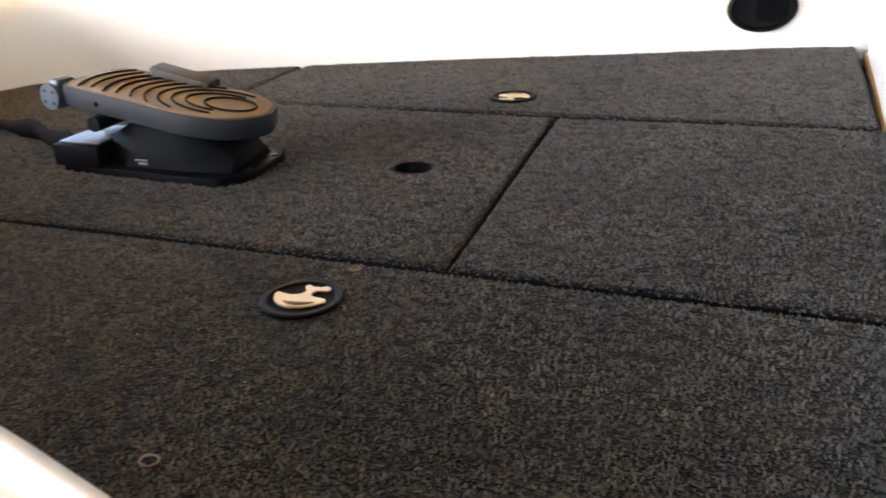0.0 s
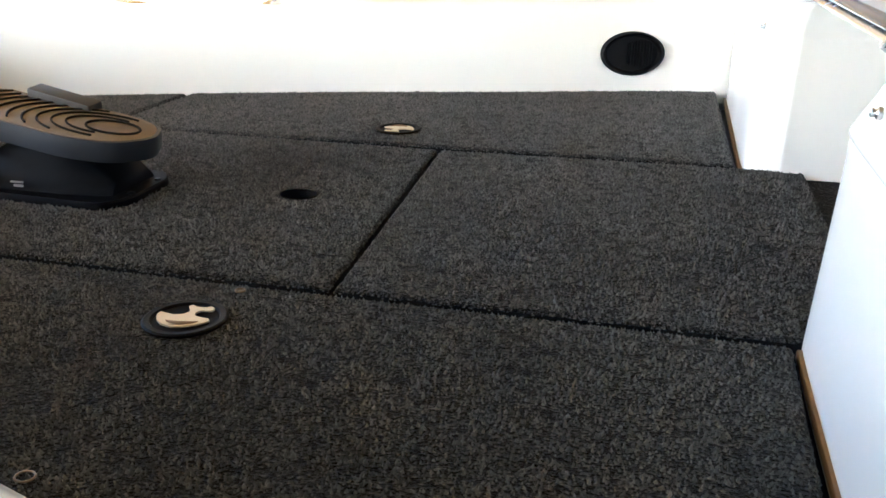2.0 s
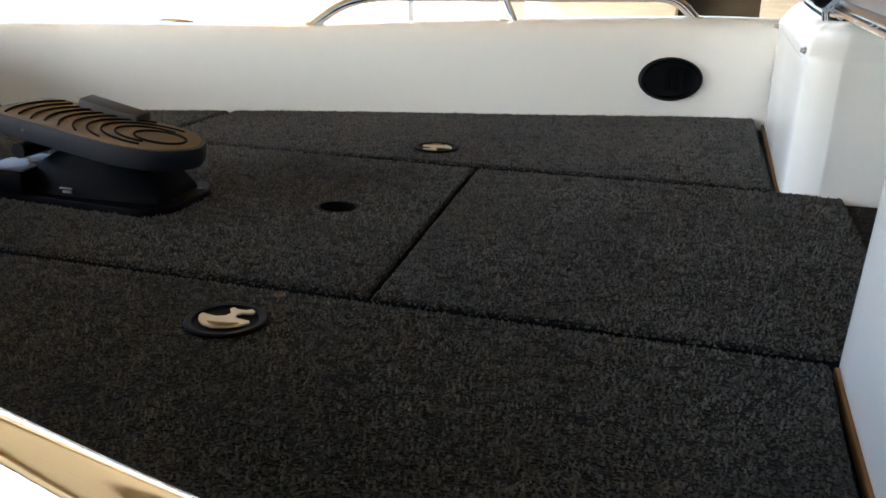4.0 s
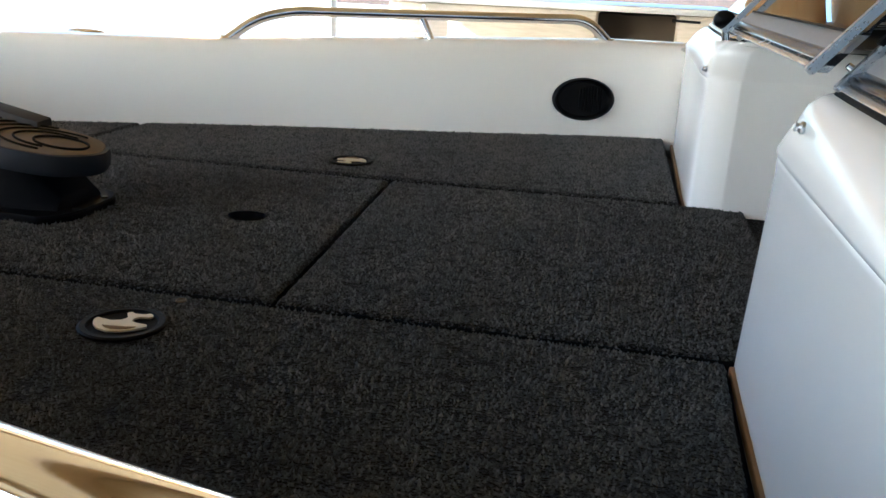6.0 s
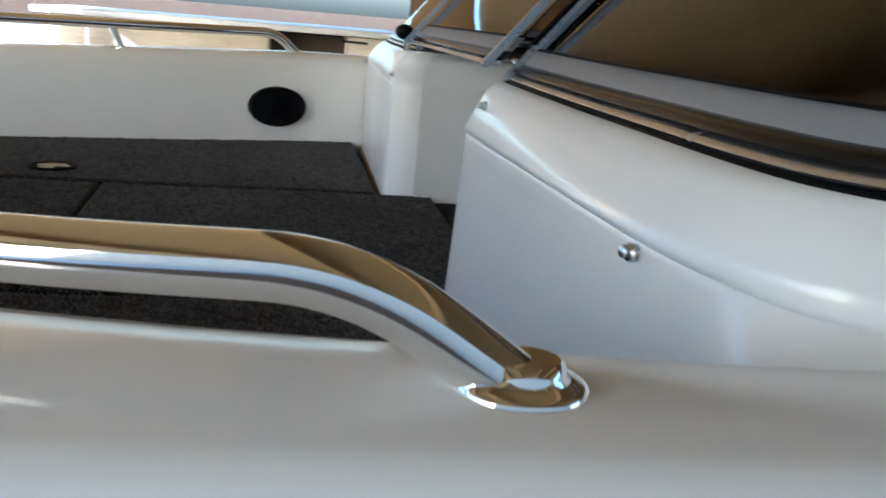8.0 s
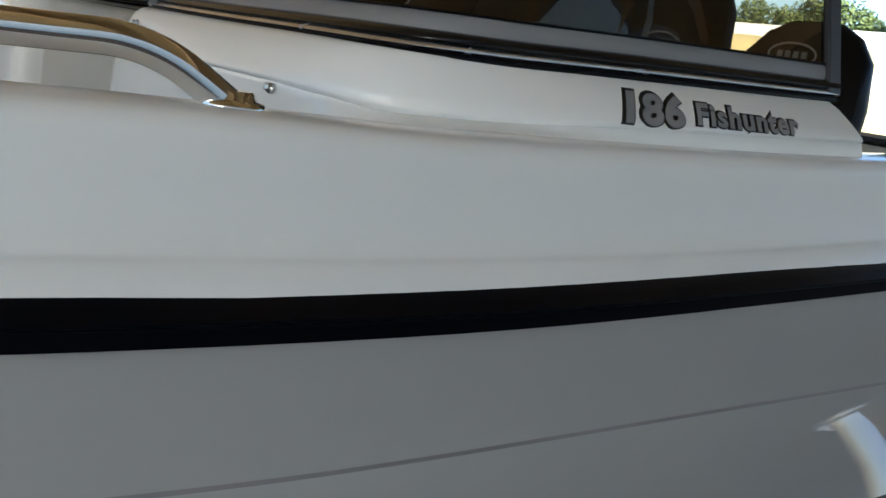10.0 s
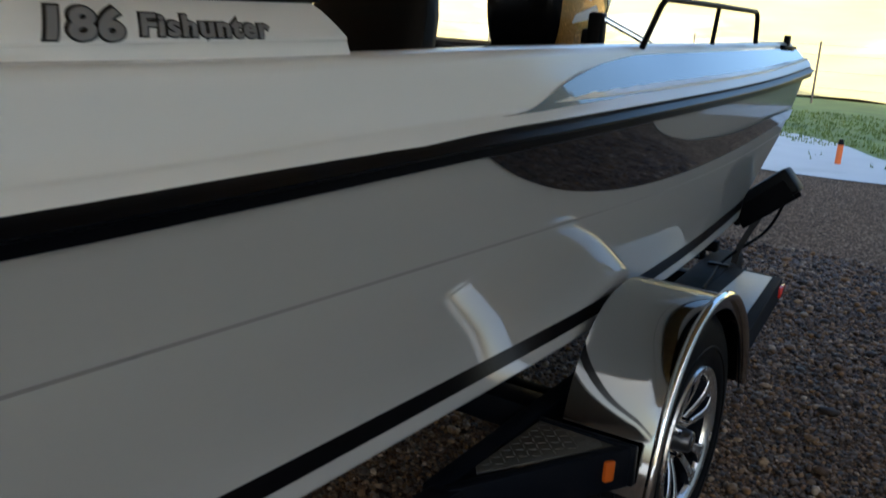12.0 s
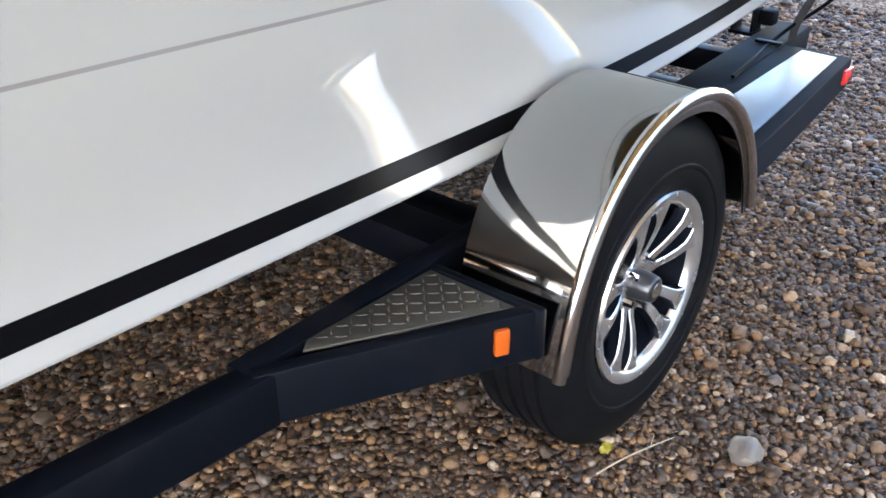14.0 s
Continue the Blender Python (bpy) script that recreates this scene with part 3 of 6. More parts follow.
def build_rub_rail():
    prof = [(0.0, -0.030), (0.012, -0.033), (0.02, -0.028), (0.022, -0.006), (0.030, 0.0), (0.030, 0.004), (0.022, 0.012), (0.012, 0.026), (0.0, 0.030), (-0.01, 0.03), (-0.01, -0.03)]
    for sgn in (-1, 1):
        bm = bmesh.new()
        rings = []
        base = inset(PLAN_OUT, 0.03)
        for i, p in enumerate(PLAN_OUT):
            t = PLAN_OUT[min(i + 1, len(PLAN_OUT) - 1)] - PLAN_OUT[max(i - 1, 0)]
            if i == len(PLAN_OUT) - 1:
                t = Vector((0, -1, 0))
            nrm = Vector((t.y, -t.x, 0)).normalized()
            if nrm.y < -0.001 and i < len(PLAN_OUT) - 1:
                nrm = -nrm
            if i == len(PLAN_OUT) - 1:
                nrm = Vector((-1, 0, 0))
            z = rub_z(p.x) - 0.0235
            rings.append([(base[i].x + nrm.x * a, sgn * (base[i].y + nrm.y * a), z + b * 0.64) for a, b in prof])
        ring_loft(bm, rings, True, cap=True)
        boat_part("rub_rail", bm, RAIL, "black rubber rub rail", angle=40)


def decal(name, outline, mat, label, sgn=-1, off=0.006, inner=()):
    """A thin flat graphic of the outline (x, z) that follows the hull side."""
    bm = bmesh.new()
    vs = [bm.verts.new((x, 0, z)) for x, z in outline]
    es = [bm.edges.new((vs[i - 1], vs[i])) for i in range(len(vs))]
    bmesh.ops.triangle_fill(bm, edges=es, use_beauty=True)
    for k in range(3):
        bmesh.ops.subdivide_edges(bm, edges=[e for e in bm.edges if e.calc_length() > 0.05], cuts=1, use_grid_fill=False)
        bmesh.ops.triangulate(bm, faces=bm.faces[:])
    for v in bm.verts:
        v.co.y = sgn * (side_y(v.co.x, v.co.z) + off)
    return boat_part(name, bm, mat, label, smooth=True, angle=60)


def hull_graphics():
    for sgn in (-1, 1):
        xs = np.linspace(1.5, 3.79, 24)
        low = [(x, rub_z(x) - 0.042) for x in xs]
        # under the rub rail: a black wave that narrows towards the transom
        belly = spline([(1.46, rub_z(1.46) - 0.042, 0), (1.62, 1.105, 0), (1.86, 1.055, 0), (2.2, 1.025, 0), (2.6, 1.025, 0), (3.05, 1.05, 0), (3.5, 1.09, 0), (3.795, 1.115, 0)], 6)
        back = spline([(3.795, 1.15, 0), (3.4, 1.135, 0), (2.95, 1.11, 0), (2.6, 1.112, 0), (2.38, 1.13, 0), (2.24, 1.155, 0), (2.16, rub_z(2.16) - 0.042, 0)], 6)
        top = [(x, rub_z(x) - 0.042) for x in np.linspace(2.1, 1.5, 10)]
        decal("side_graphic", [(p.x, p.y) for p in belly] + [(p.x, p.y) for p in back] + top, BLACKGEL, "glossy black wave graphic", sgn)
        # above it: the aft quarter is black
        edge = spline([(1.50, rub_z(1.5) + 0.012, 0), (1.60, 1.225, 0), (1.75, 1.265, 0), (1.92, 1.295, 0), (2.15, gun_z(2.15) - 0.02, 0)], 6)
        up = [(x, gun_z(x) - 0.02) for x in np.linspace(2.2, 3.79, 20)]
        dn = [(x, rub_z(x) + 0.012) for x in np.linspace(3.79, 1.55, 24)]
        bm_out = [(p.x, p.y) for p in edge] + up + dn
        decal("quarter_graphic", bm_out, BLACKGEL, "glossy black aft quarter", sgn, 0.006)


build_hull()
build_cap()
build_rub_rail()
hull_graphics()


# ---- bow deck: carpeted panels ----
def wall_run(x0, x1, sgn, gap=0.006, n=14):
    return [(x, sgn * (inner_y(x) - gap)) for x in np.linspace(x0, x1, n)]


def latch(x, y, turn=0.0):
    """A flush round slam latch: black cup, raised ring, cream lift tongue."""
    bm = bmesh.new()
    bm.faces.new([bm.verts.new((x + 0.0358 * math.cos(t), y + 0.0358 * math.sin(t), DECK + 0.0024)) for t in np.linspace(0, 2 * math.pi, 40, endpoint=False)])
    ob = boat_part("latch", bm, MATTBLACK, "round black latch with a cream lift tongue", angle=30)
    bm = bmesh.new()
    rings = []
    for r, z in ((0.0460, 0.0005), (0.0460, 0.003), (0.0435, 0.0045), (0.0375, 0.0042), (0.0355, 0.001)):
        rings.append([(x + r * math.cos(t), y + r * math.sin(t), DECK + 0.0012 + z) for t in np.linspace(0, 2 * math.pi, 40, endpoint=False)])
    ring_loft(bm, rings, True)
    boat_part("latch_ring", bm, LATCHRING, "worn brown-black latch ring", ob, angle=30)
    bm = bmesh.new()
    # the tongue: half moon with a waist and a fluked end
    pts = [(-33, 3), (-32, 11), (-26, 8), (-14, 4), (-4, 7), (0, 14), (-3, 21), (-6, 27), (-2, 31), (3, 26), (14, 25), (19, 29), (25, 24), (23, 18), (11, 18), (7, 12), (8, 5), (15, 1), (27, -2), (29, -7), (20, -15), (6, -22), (-8, -24), (-21, -18), (-29, -8)]
    pts = [(a / 1000, b / 1000) for a, b in pts]
    pts = outline_round([(a, b, 0) for a, b in pts], 0.002, 3)
    c, s = math.cos(turn), math.sin(turn)
    vs = [bm.verts.new((x + c * p.x - s * p.y, y + s * p.x + c * p.y, DECK + 0.0030)) for p in pts]
    es = [bm.edges.new((vs[i - 1], vs[i])) for i in range(len(vs))]
    bmesh.ops.triangle_fill(bm, edges=es, use_beauty=True)
    ex = bmesh.ops.extrude_face_region(bm, geom=bm.faces[:])
    for g in ex["geom"]:
        if isinstance(g, bmesh.types.BMVert):
            g.co.z += 0.0022
    boat_part("lift_tongue", bm, CREAM, "worn cream metal lift tongue", ob, angle=30)
    bm = bmesh.new()
    arc = [Vector((0.019 * math.cos(t), -0.006 + 0.011 * math.sin(t), 0.0042)) for t in np.linspace(radians(200), radians(340), 14)]
    tube(bm, [(x + c * p.x - s * p.y, y + s * p.x + c * p.y, DECK + 0.0012 + p.z) for p in arc], lambda u: 0.0003 + 0.0024 * math.sin(math.pi * u), 8)
    boat_part("thumb_groove", bm, EDGE, "worn brown thumb groove", ob)


def inside(outline, q, grow=0.0):
    """Which of the points q lie within an outline shrunk by a margin."""
    o = np.array([(p[0], p[1]) for p in outline])
    a, b = o, np.roll(o, -1, axis=0)
    hit = np.zeros(len(q), bool)
    near = np.full(len(q), 9.0)
    for (ax, ay), (bx, by) in zip(a, b):
        d = np.array((bx - ax, by - ay))
        u = np.clip(((q - (ax, ay)) @ d) / max(d @ d, 1e-9), 0, 1)
        near = np.minimum(near, np.hypot(q[:, 0] - ax - u * d[0], q[:, 1] - ay - u * d[1]))
        if ay != by:
            cross = ((ay > q[:, 1]) != (by > q[:, 1])) & (q[:, 0] < ax + (q[:, 1] - ay) * (bx - ax) / (by - ay))
            hit ^= cross
    return hit & (near > grow), near


def pile(outline, parent, seed, pitch=0.0041, bare=()):
    """The standing loops of the carpet: leaning four-sided tufts in uneven rows."""
    rng = np.random.RandomState(seed)
    o = np.array([(p[0], p[1]) for p in outline])
    gx, gy = np.meshgrid(np.arange(o[:, 0].min(), o[:, 0].max(), pitch), np.arange(o[:, 1].min(), o[:, 1].max(), pitch))
    q = np.stack([gx.ravel(), gy.ravel()], 1)
    q = q + rng.uniform(-1, 1, q.shape) * (0.6 * pitch, 0.42 * pitch)
    keep, near = inside(outline, q, 0.0008)
    for x, y, r in bare:
        keep &= np.hypot(q[:, 0] - x, q[:, 1] - y) > r
    # clumps: the loops lean together, and part here and there down to the backing
    cell = np.array((0.0095, 0.0065))
    u = (q - o.min(axis=0)) / cell + 1
    v = rng.uniform(0, 1, (int(u[:, 0].max()) + 3, int(u[:, 1].max()) + 3))
    a, b = u[:, 0].astype(int), u[:, 1].astype(int)
    fx, fy = [f * f * (3 - 2 * f) for f in (u[:, 0] - a, u[:, 1] - b)]
    clump = (v[a, b] * (1 - fx) + v[a + 1, b] * fx) * (1 - fy) + (v[a, b + 1] * (1 - fx) + v[a + 1, b + 1] * fx) * fy
    edge = np.clip((near - 0.004) / 0.010, 0, 1)
    clump = 0.5 + (clump - 0.5) * edge
    keep &= clump > 0.22
    q, near, clump = q[keep], near[keep], clump[keep]
    n = len(q)
    drop = 0.009 - np.sqrt(np.clip(0.009 ** 2 - np.clip(0.009 - near, 0, 0.009) ** 2, 0, None))
    z = DECK - 0.0030 + 0.0036 * clump - drop
    r = rng.uniform(0.0012, 0.0023, n)
    turn = rng.uniform(0, math.pi, n)
    V = np.zeros((n, 5, 3))
    for k in range(4):
        V[:, k, 0] = q[:, 0] + 1.2 * r * np.cos(turn + k * math.pi / 2)
        V[:, k, 1] = q[:, 1] + r * np.sin(turn + k * math.pi / 2)
        V[:, k, 2] = z
    V[:, 4, :2] = q + rng.normal(0, 0.0009, (n, 2))
    V[:, 4, 2] = z + rng.uniform(0.0022, 0.0052, n) * np.clip(0.55 + near / 0.016, 0, 1)
    F = np.array([(0, 1, 4), (1, 2, 4), (2, 3, 4), (3, 0, 4)])
    F = (F[None] + 5 * np.arange(n)[:, None, None]).reshape(-1, 3)
    me = bpy.data.meshes.new("carpet_nap")
    me.from_pydata(V.reshape(-1, 3).tolist(), [], F.tolist())
    me.polygons.foreach_set("use_smooth", np.ones(len(me.polygons), bool))
    me.materials.append(YARN)
    ob = new("carpet_nap", me)
    ob.parent = parent
    tagged(ob, kind="stuff")
    return ob


def build_deck():
    full = wall_run(0.62, -1.40, 1, 0.002, 40)
    outline = [(0.62, full[0][1])] + full[1:] + [(-1.415, 0.1), (-1.415, -0.1)] + [(x, -y) for x, y in reversed(full)]
    boat_part("deck_base", lid(outline, DECK - 0.046, 0.02, 0.004, holes=[(-0.185, -0.010, 0.031, 0.86)]), PLASTIC, "dark deck under the carpet")
    T, E = 0.045, 0.009
    # port lid
    pts = [(-0.71, -0.355), (0.508, -0.357)] + list(wall_run(0.495, -0.70, -1))
    o = [Vector((a, b, 0)) for a, b in pts]
    o[0] = Vector((-0.68, -0.355, 0))
    o = [Vector((-0.706, -0.372, 0)), Vector((-0.697, -0.360, 0))] + o
    bare = [(-0.122, -0.464, 0.0490), (-0.163, 0.448, 0.0490), (-0.185, -0.010, 0.034), (-0.101, -0.377, 0.008)]
    lid_port = boat_part("locker_lid", lid(o, DECK, T, E, shade_sides=True), [CARPET, RUBBER], "locker lid covered in charcoal loop carpet")
    pile(o, lid_port, 1, bare=bare)
    # starboard lid
    pts = [(0.488, 0.352), (-0.763, 0.339)] + list(wall_run(-0.763, 0.478, 1))
    lid_star = boat_part("locker_lid", lid([Vector((a, b, 0)) for a, b in pts], DECK, T, E, shade_sides=True), [CARPET, RUBBER], "locker lid covered in charcoal loop carpet")
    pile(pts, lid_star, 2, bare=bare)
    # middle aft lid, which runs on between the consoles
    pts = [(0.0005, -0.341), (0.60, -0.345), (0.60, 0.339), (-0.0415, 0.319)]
    lid_mid = boat_part("centre_lid", lid(pts, DECK, T, E, shade_sides=True), [CARPET, RUBBER], "centre hatch lid in charcoal loop carpet")
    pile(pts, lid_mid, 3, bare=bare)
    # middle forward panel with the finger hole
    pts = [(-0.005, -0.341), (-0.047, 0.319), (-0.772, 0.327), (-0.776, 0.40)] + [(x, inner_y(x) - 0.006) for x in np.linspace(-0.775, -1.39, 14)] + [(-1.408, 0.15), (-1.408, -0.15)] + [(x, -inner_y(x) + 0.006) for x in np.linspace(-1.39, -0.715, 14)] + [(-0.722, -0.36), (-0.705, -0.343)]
    panel = boat_part("foredeck_panel", lid(pts, DECK, T, E, holes=[(-0.185, -0.010, 0.031, 0.86)], shade_sides=True), [CARPET, RUBBER], "foredeck panel in charcoal loop carpet with a finger hole")
    pile(pts, panel, 4, bare=bare)
    bm = bmesh.new()
    rings = [[(-0.185 + r * math.cos(t), -0.010 + r * 0.86 * math.sin(t), DECK + z) for t in np.linspace(0, 2 * math.pi, 28, endpoint=False)] for r, z in ((0.0315, 0.001), (0.030, 0.0015), (0.029, -0.004), (0.028, -0.09), (0.001, -0.091))]
    ring_loft(bm, rings, True)
    boat_part("hole_liner", bm, MATTBLACK, "black plastic finger hole liner")
    latch(-0.122, -0.464, 0.15)
    latch(-0.163, 0.448, 3.3)
    # strips of bare plywood edge along the consoles
    boat_part("edge_strip", box(0.519, -0.68, DECK - 0.012, 0.013, 0.66, 0.012, bevel=0.002), EDGE, "bare brown plywood edge")
    boat_part("edge_strip", box(0.499, 0.70, DECK - 0.016, 0.007, 0.68, 0.012, bevel=0.002), EDGE, "bare brown plywood edge")


build_deck()


# ---- consoles ----
def build_console(sgn, dx=0.0, yf=0.345, yc=0.372, yt=0.400, turn=0.028):
    """A moulded console: lower panel, proud cowl above a crease, and an outer side that sweeps on to the gunwale."""
    low = DECK - 0.03

    def corner(x, y, z):
        """The turn from the passage side to the front, which is rounder on the starboard console."""
        return [(1.12, y, z), (x + turn + 0.05, y, z), (x + turn, y, z), (x + 0.29 * turn, y + 0.29 * turn, z), (x, y + turn, z)]
    foot = spline(corner(0.517, yf - 0.012, low) + [(0.517, 0.62, low), (0.518, 0.82, low), (0.519, 1.0, low), (0.522, 1.064, 1.20), (0.530, 1.098, 1.262), (0.585, 1.140, 1.2735), (0.68, 1.153, 1.278), (0.80, 1.156, 1.283), (0.98, 1.164, 1.289), (1.19, 1.166, 1.297)], 6)
    crease = spline(corner(0.522, yc - 0.004, 1.274) + [(0.516, 0.62, 1.281), (0.513, 0.82, 1.287), (0.517, 0.945, 1.288), (0.532, 1.015, 1.286), (0.565, 1.064, 1.282), (0.622, 1.103, 1.285), (0.70, 1.134, 1.291), (0.80, 1.152, 1.299), (0.98, 1.163, 1.308), (1.185, 1.162, 1.316)], 6)
    cowl = spline(corner(0.531, yc + 0.024, 1.318) + [(0.523, 0.64, 1.316), (0.523, 0.83, 1.314), (0.527, 0.95, 1.313), (0.541, 1.022, 1.312), (0.572, 1.066, 1.311), (0.627, 1.097, 1.313), (0.71, 1.121, 1.319), (0.81, 1.136, 1.326), (0.98, 1.145, 1.333), (1.172, 1.145, 1.341)], 6)
    top = spline(corner(0.545, yt, 1.339) + [(0.545, 0.66, 1.338), (0.547, 0.84, 1.338), (0.551, 0.96, 1.338), (0.566, 1.025, 1.338), (0.600, 1.064, 1.339), (0.66, 1.088, 1.341), (0.74, 1.102, 1.345), (0.82, 1.110, 1.349), (0.98, 1.117, 1.356), (1.158, 1.118, 1.364)], 6)
    top = [Vector((p.x, p.y, p.z - 0.003)) for p in top]
    ledge = [Vector((p.x + 0.012, p.y - 0.006, p.z + 0.003)) for p in top]
    lipc = [Vector((p.x + 0.045, p.y - 0.030, p.z + 0.003)) for p in top]

    def between(a, b, k, push):
        out = []
        for i, (p, q) in enumerate(zip(a, b)):
            t = a[min(i + 1, len(a) - 1)] - a[max(i - 1, 0)]
            nrm = Vector((-t.y, t.x, 0)).normalized()
            fade = min(1.0, max(0.0, (i - 12) / 12)) if sgn > 0 else 1.0
            out.append(p.lerp(q, k) + nrm * push * fade)
        return out
    lines = [foot, between(foot, crease, 0.5, 0.0), between(foot, crease, 0.94, 0.0), between(foot, crease, 0.985, 0.001), between(foot, crease, 0.997, 0.0005), crease, between(crease, cowl, 0.10, 0.0040), between(crease, cowl, 0.22, 0.0055), between(crease, cowl, 0.6, 0.0035), cowl, between(cowl, top, 0.5, 0.003), between(cowl, top, 0.85, 0.001), top, ledge, lipc]
    bm = bmesh.new()
    rings = [[(l[i].x + dx, sgn * l[i].y, l[i].z) for l in lines] for i in range(len(foot))]
    ring_loft(bm, rings, False)
    # aft end of the side
    a = rings[-1]
    vs = [bm.verts.new(p) for p in a] + [bm.verts.new((1.15 + dx, sgn * 1.05, 1.31))]
    bm.faces.new(vs)
    boat_part("console", bm, CAP, "white moulded console with a raised cowl", angle=75)
    bm = bmesh.new()
    dash = [[(p.x + dx + 0.03, sgn * (p.y - 0.022), p.z - 0.004) for p in top], [(1.18 + dx, sgn * (yt + (p.y - yt) * 0.9), 1.325) for p in top]]
    ring_loft(bm, dash, False)
    boat_part("dashboard", bm, VINYL, "black vinyl dashboard")
    return [Vector((p.x + dx + 0.016, sgn * p.y, p.z + 0.003)) for p in top]


def build_windshield(base, sgn, front_of, gasket=True, seal=True, height=0.36, label="raked tinted windshield in an aluminium frame"):
    """Trim, frame and glass along a base curve. front_of(p) is 1 where the glass leans aft and 0 where it leans in."""
    ws = new("windshield")
    ws.parent = boat
    ws.matrix_parent_inverse = Matrix.Translation(-Vector((1.0, 0, 0.45)))
    ws["label"] = label
    n = len(base)

    def raked(h):
        out = []
        for p in base:
            f = front_of(p)
            out.append(Vector((p.x + h * (0.80 * f + 0.06), p.y - sgn * h * (0.06 + 0.24 * (1 - f)), p.z + h)))
        return out
    outward = []
    for i in range(n):
        t = base[min(i + 1, n - 1)] - base[max(i - 1, 0)]
        outward.append(Vector((t.y, -t.x, 0)).normalized() * (-sgn))

    def band(h0, h1, thick, mat, name, lab="", bulge=0.0):
        bm = bmesh.new()
        a, m_, b = raked(h0), raked((h0 + h1) / 2), raked(h1)
        rings = []
        for i in range(n):
            nrm = outward[i]
            rings.append([a[i] + nrm * thick * 0.7, a[i] * 0.75 + b[i] * 0.25 + nrm * (thick + bulge * 0.75), m_[i] + nrm * (thick + bulge), a[i] * 0.25 + b[i] * 0.75 + nrm * (thick + bulge * 0.75), b[i] + nrm * thick * 0.7, b[i] - nrm * 0.004, a[i] - nrm * 0.004])
        ring_loft(bm, rings, True, cap=True)
        return part(name, bm, mat, ws, lab, True, 50)
    if seal:
        band(-0.005, 0.0025, 0.004, RUBBER, "rubber_seal", "black rubber seal", 0.002)
    band(0.0025, 0.0090, 0.006, WHEELALU, "bright_trim", "bright polished trim strip", 0.002)
    band(0.0090, 0.0205, 0.004, DARKTRIM, "dark_trim", "dark moulded trim strip", 0.006)
    band(0.0205, 0.037, 0.002, ALUFRAME, "lower_frame", "grey aluminium lower frame", 0.001)
    band(0.037, 0.0395, 0.0035, RUBBER, "glazing_bead", "thin black glazing bead", 0.0)
    band(height - 0.02, height, 0.006, ALUFRAME, "upper_frame", "grey aluminium upper frame", 0.002)
    lo, hi = raked(0.038), raked(height - 0.018)
    bm = bmesh.new()
    rings = [[lo[i] + outward[i] * 0.002, hi[i] + outward[i] * 0.002, hi[i] - outward[i] * 0.002, lo[i] - outward[i] * 0.002] for i in range(n)]
    ring_loft(bm, rings, True, cap=True)
    g = part("pane", bm, GLASS, ws, "brown-tinted glass pane", True, 50)
    g.visible_shadow = False
    for i, w in ((0, 0.0045), (n - 1, 0.0045 if not seal else 0.013)):
        bm = bmesh.new()
        a, b = raked(-0.004)[i], raked(height)[i]
        lead = Vector((-0.008, 0, 0.006))
        sweep(bm, [a + lead, b + lead], [(-w, -0.006), (w, -0.006), (w, 0.006), (-w, 0.006)], up=Vector((0, 1, 0)))
        bmesh.ops.bevel(bm, geom=bm.edges[:], offset=0.0015, segments=2, affect="EDGES")
        part("end_post", bm, ALU if i == 0 or not seal else POSTGREY, ws, "aluminium end post" if i == 0 else "dark grey end post")
        if i == 0 and gasket:
            inw = (base[1] - base[0]).normalized()
            bm = bmesh.new()
            a2, b2 = raked(0.040)[0] + inw * 0.013, raked(height)[0] + inw * 0.013
            sweep(bm, [a2, b2], [(-0.008, -0.005), (0.008, -0.005), (0.008, 0.005), (-0.008, 0.005)], up=Vector((0, 1, 0)))
            part("post_gasket", bm, RUBBER, ws, "wide black rubber gasket")
            bm = bmesh.new()
            off = -inw * 0.013 + Vector((-0.003, 0, 0.0))
            sweep(bm, [a + off, b + off], [(-0.007, -0.004), (0.007, -0.004), (0.007, 0.004), (-0.007, 0.004)], up=Vector((0, 1, 0)))
            part("post_seal", bm, RUBBER, ws, "black seal between the posts")
            for h in (0.012, 0.10):
                bm = bmesh.new()
                c = raked(h)[0] + lead
                cyl(bm, c + Vector((-0.004, 0, 0.004)), c + Vector((-0.008, 0, 0.007)), 0.0035, 0.003, 10)
                part("screw", bm, STEEL, ws)
    return ws


def sweep_back(p):
    return max(0.0, min(1.0, 1 - (p.x - 0.58) / 0.35))


build_windshield(build_console(-1)[18:], -1, sweep_back)
build_windshield(build_console(1, -0.016, 0.335, 0.335, 0.345, 0.060)[18:], 1, sweep_back, gasket=False)
# the closed middle section bridges the passage between the consoles
build_windshield([Vector((0.536 + 0.001 * i, 0.340 - 0.0728 * i, 1.352)) for i in range(11)], -1, lambda p: 1.0, gasket=False, seal=False, label="closed middle windshield section across the passage")


def build_sealant():
    bm = bmesh.new()
    tube(bm, [(0.4995, inner_y(0.5) + 0.004, DECK + 0.002), (0.5005, inner_y(0.5) + 0.020, 1.16), (0.503, inner_y(0.5) + 0.034, 1.262)], 0.0022, 8)
    boat_part("sealant_bead", bm, EDGE, "thin dark sealant line beside the console")


build_sealant()


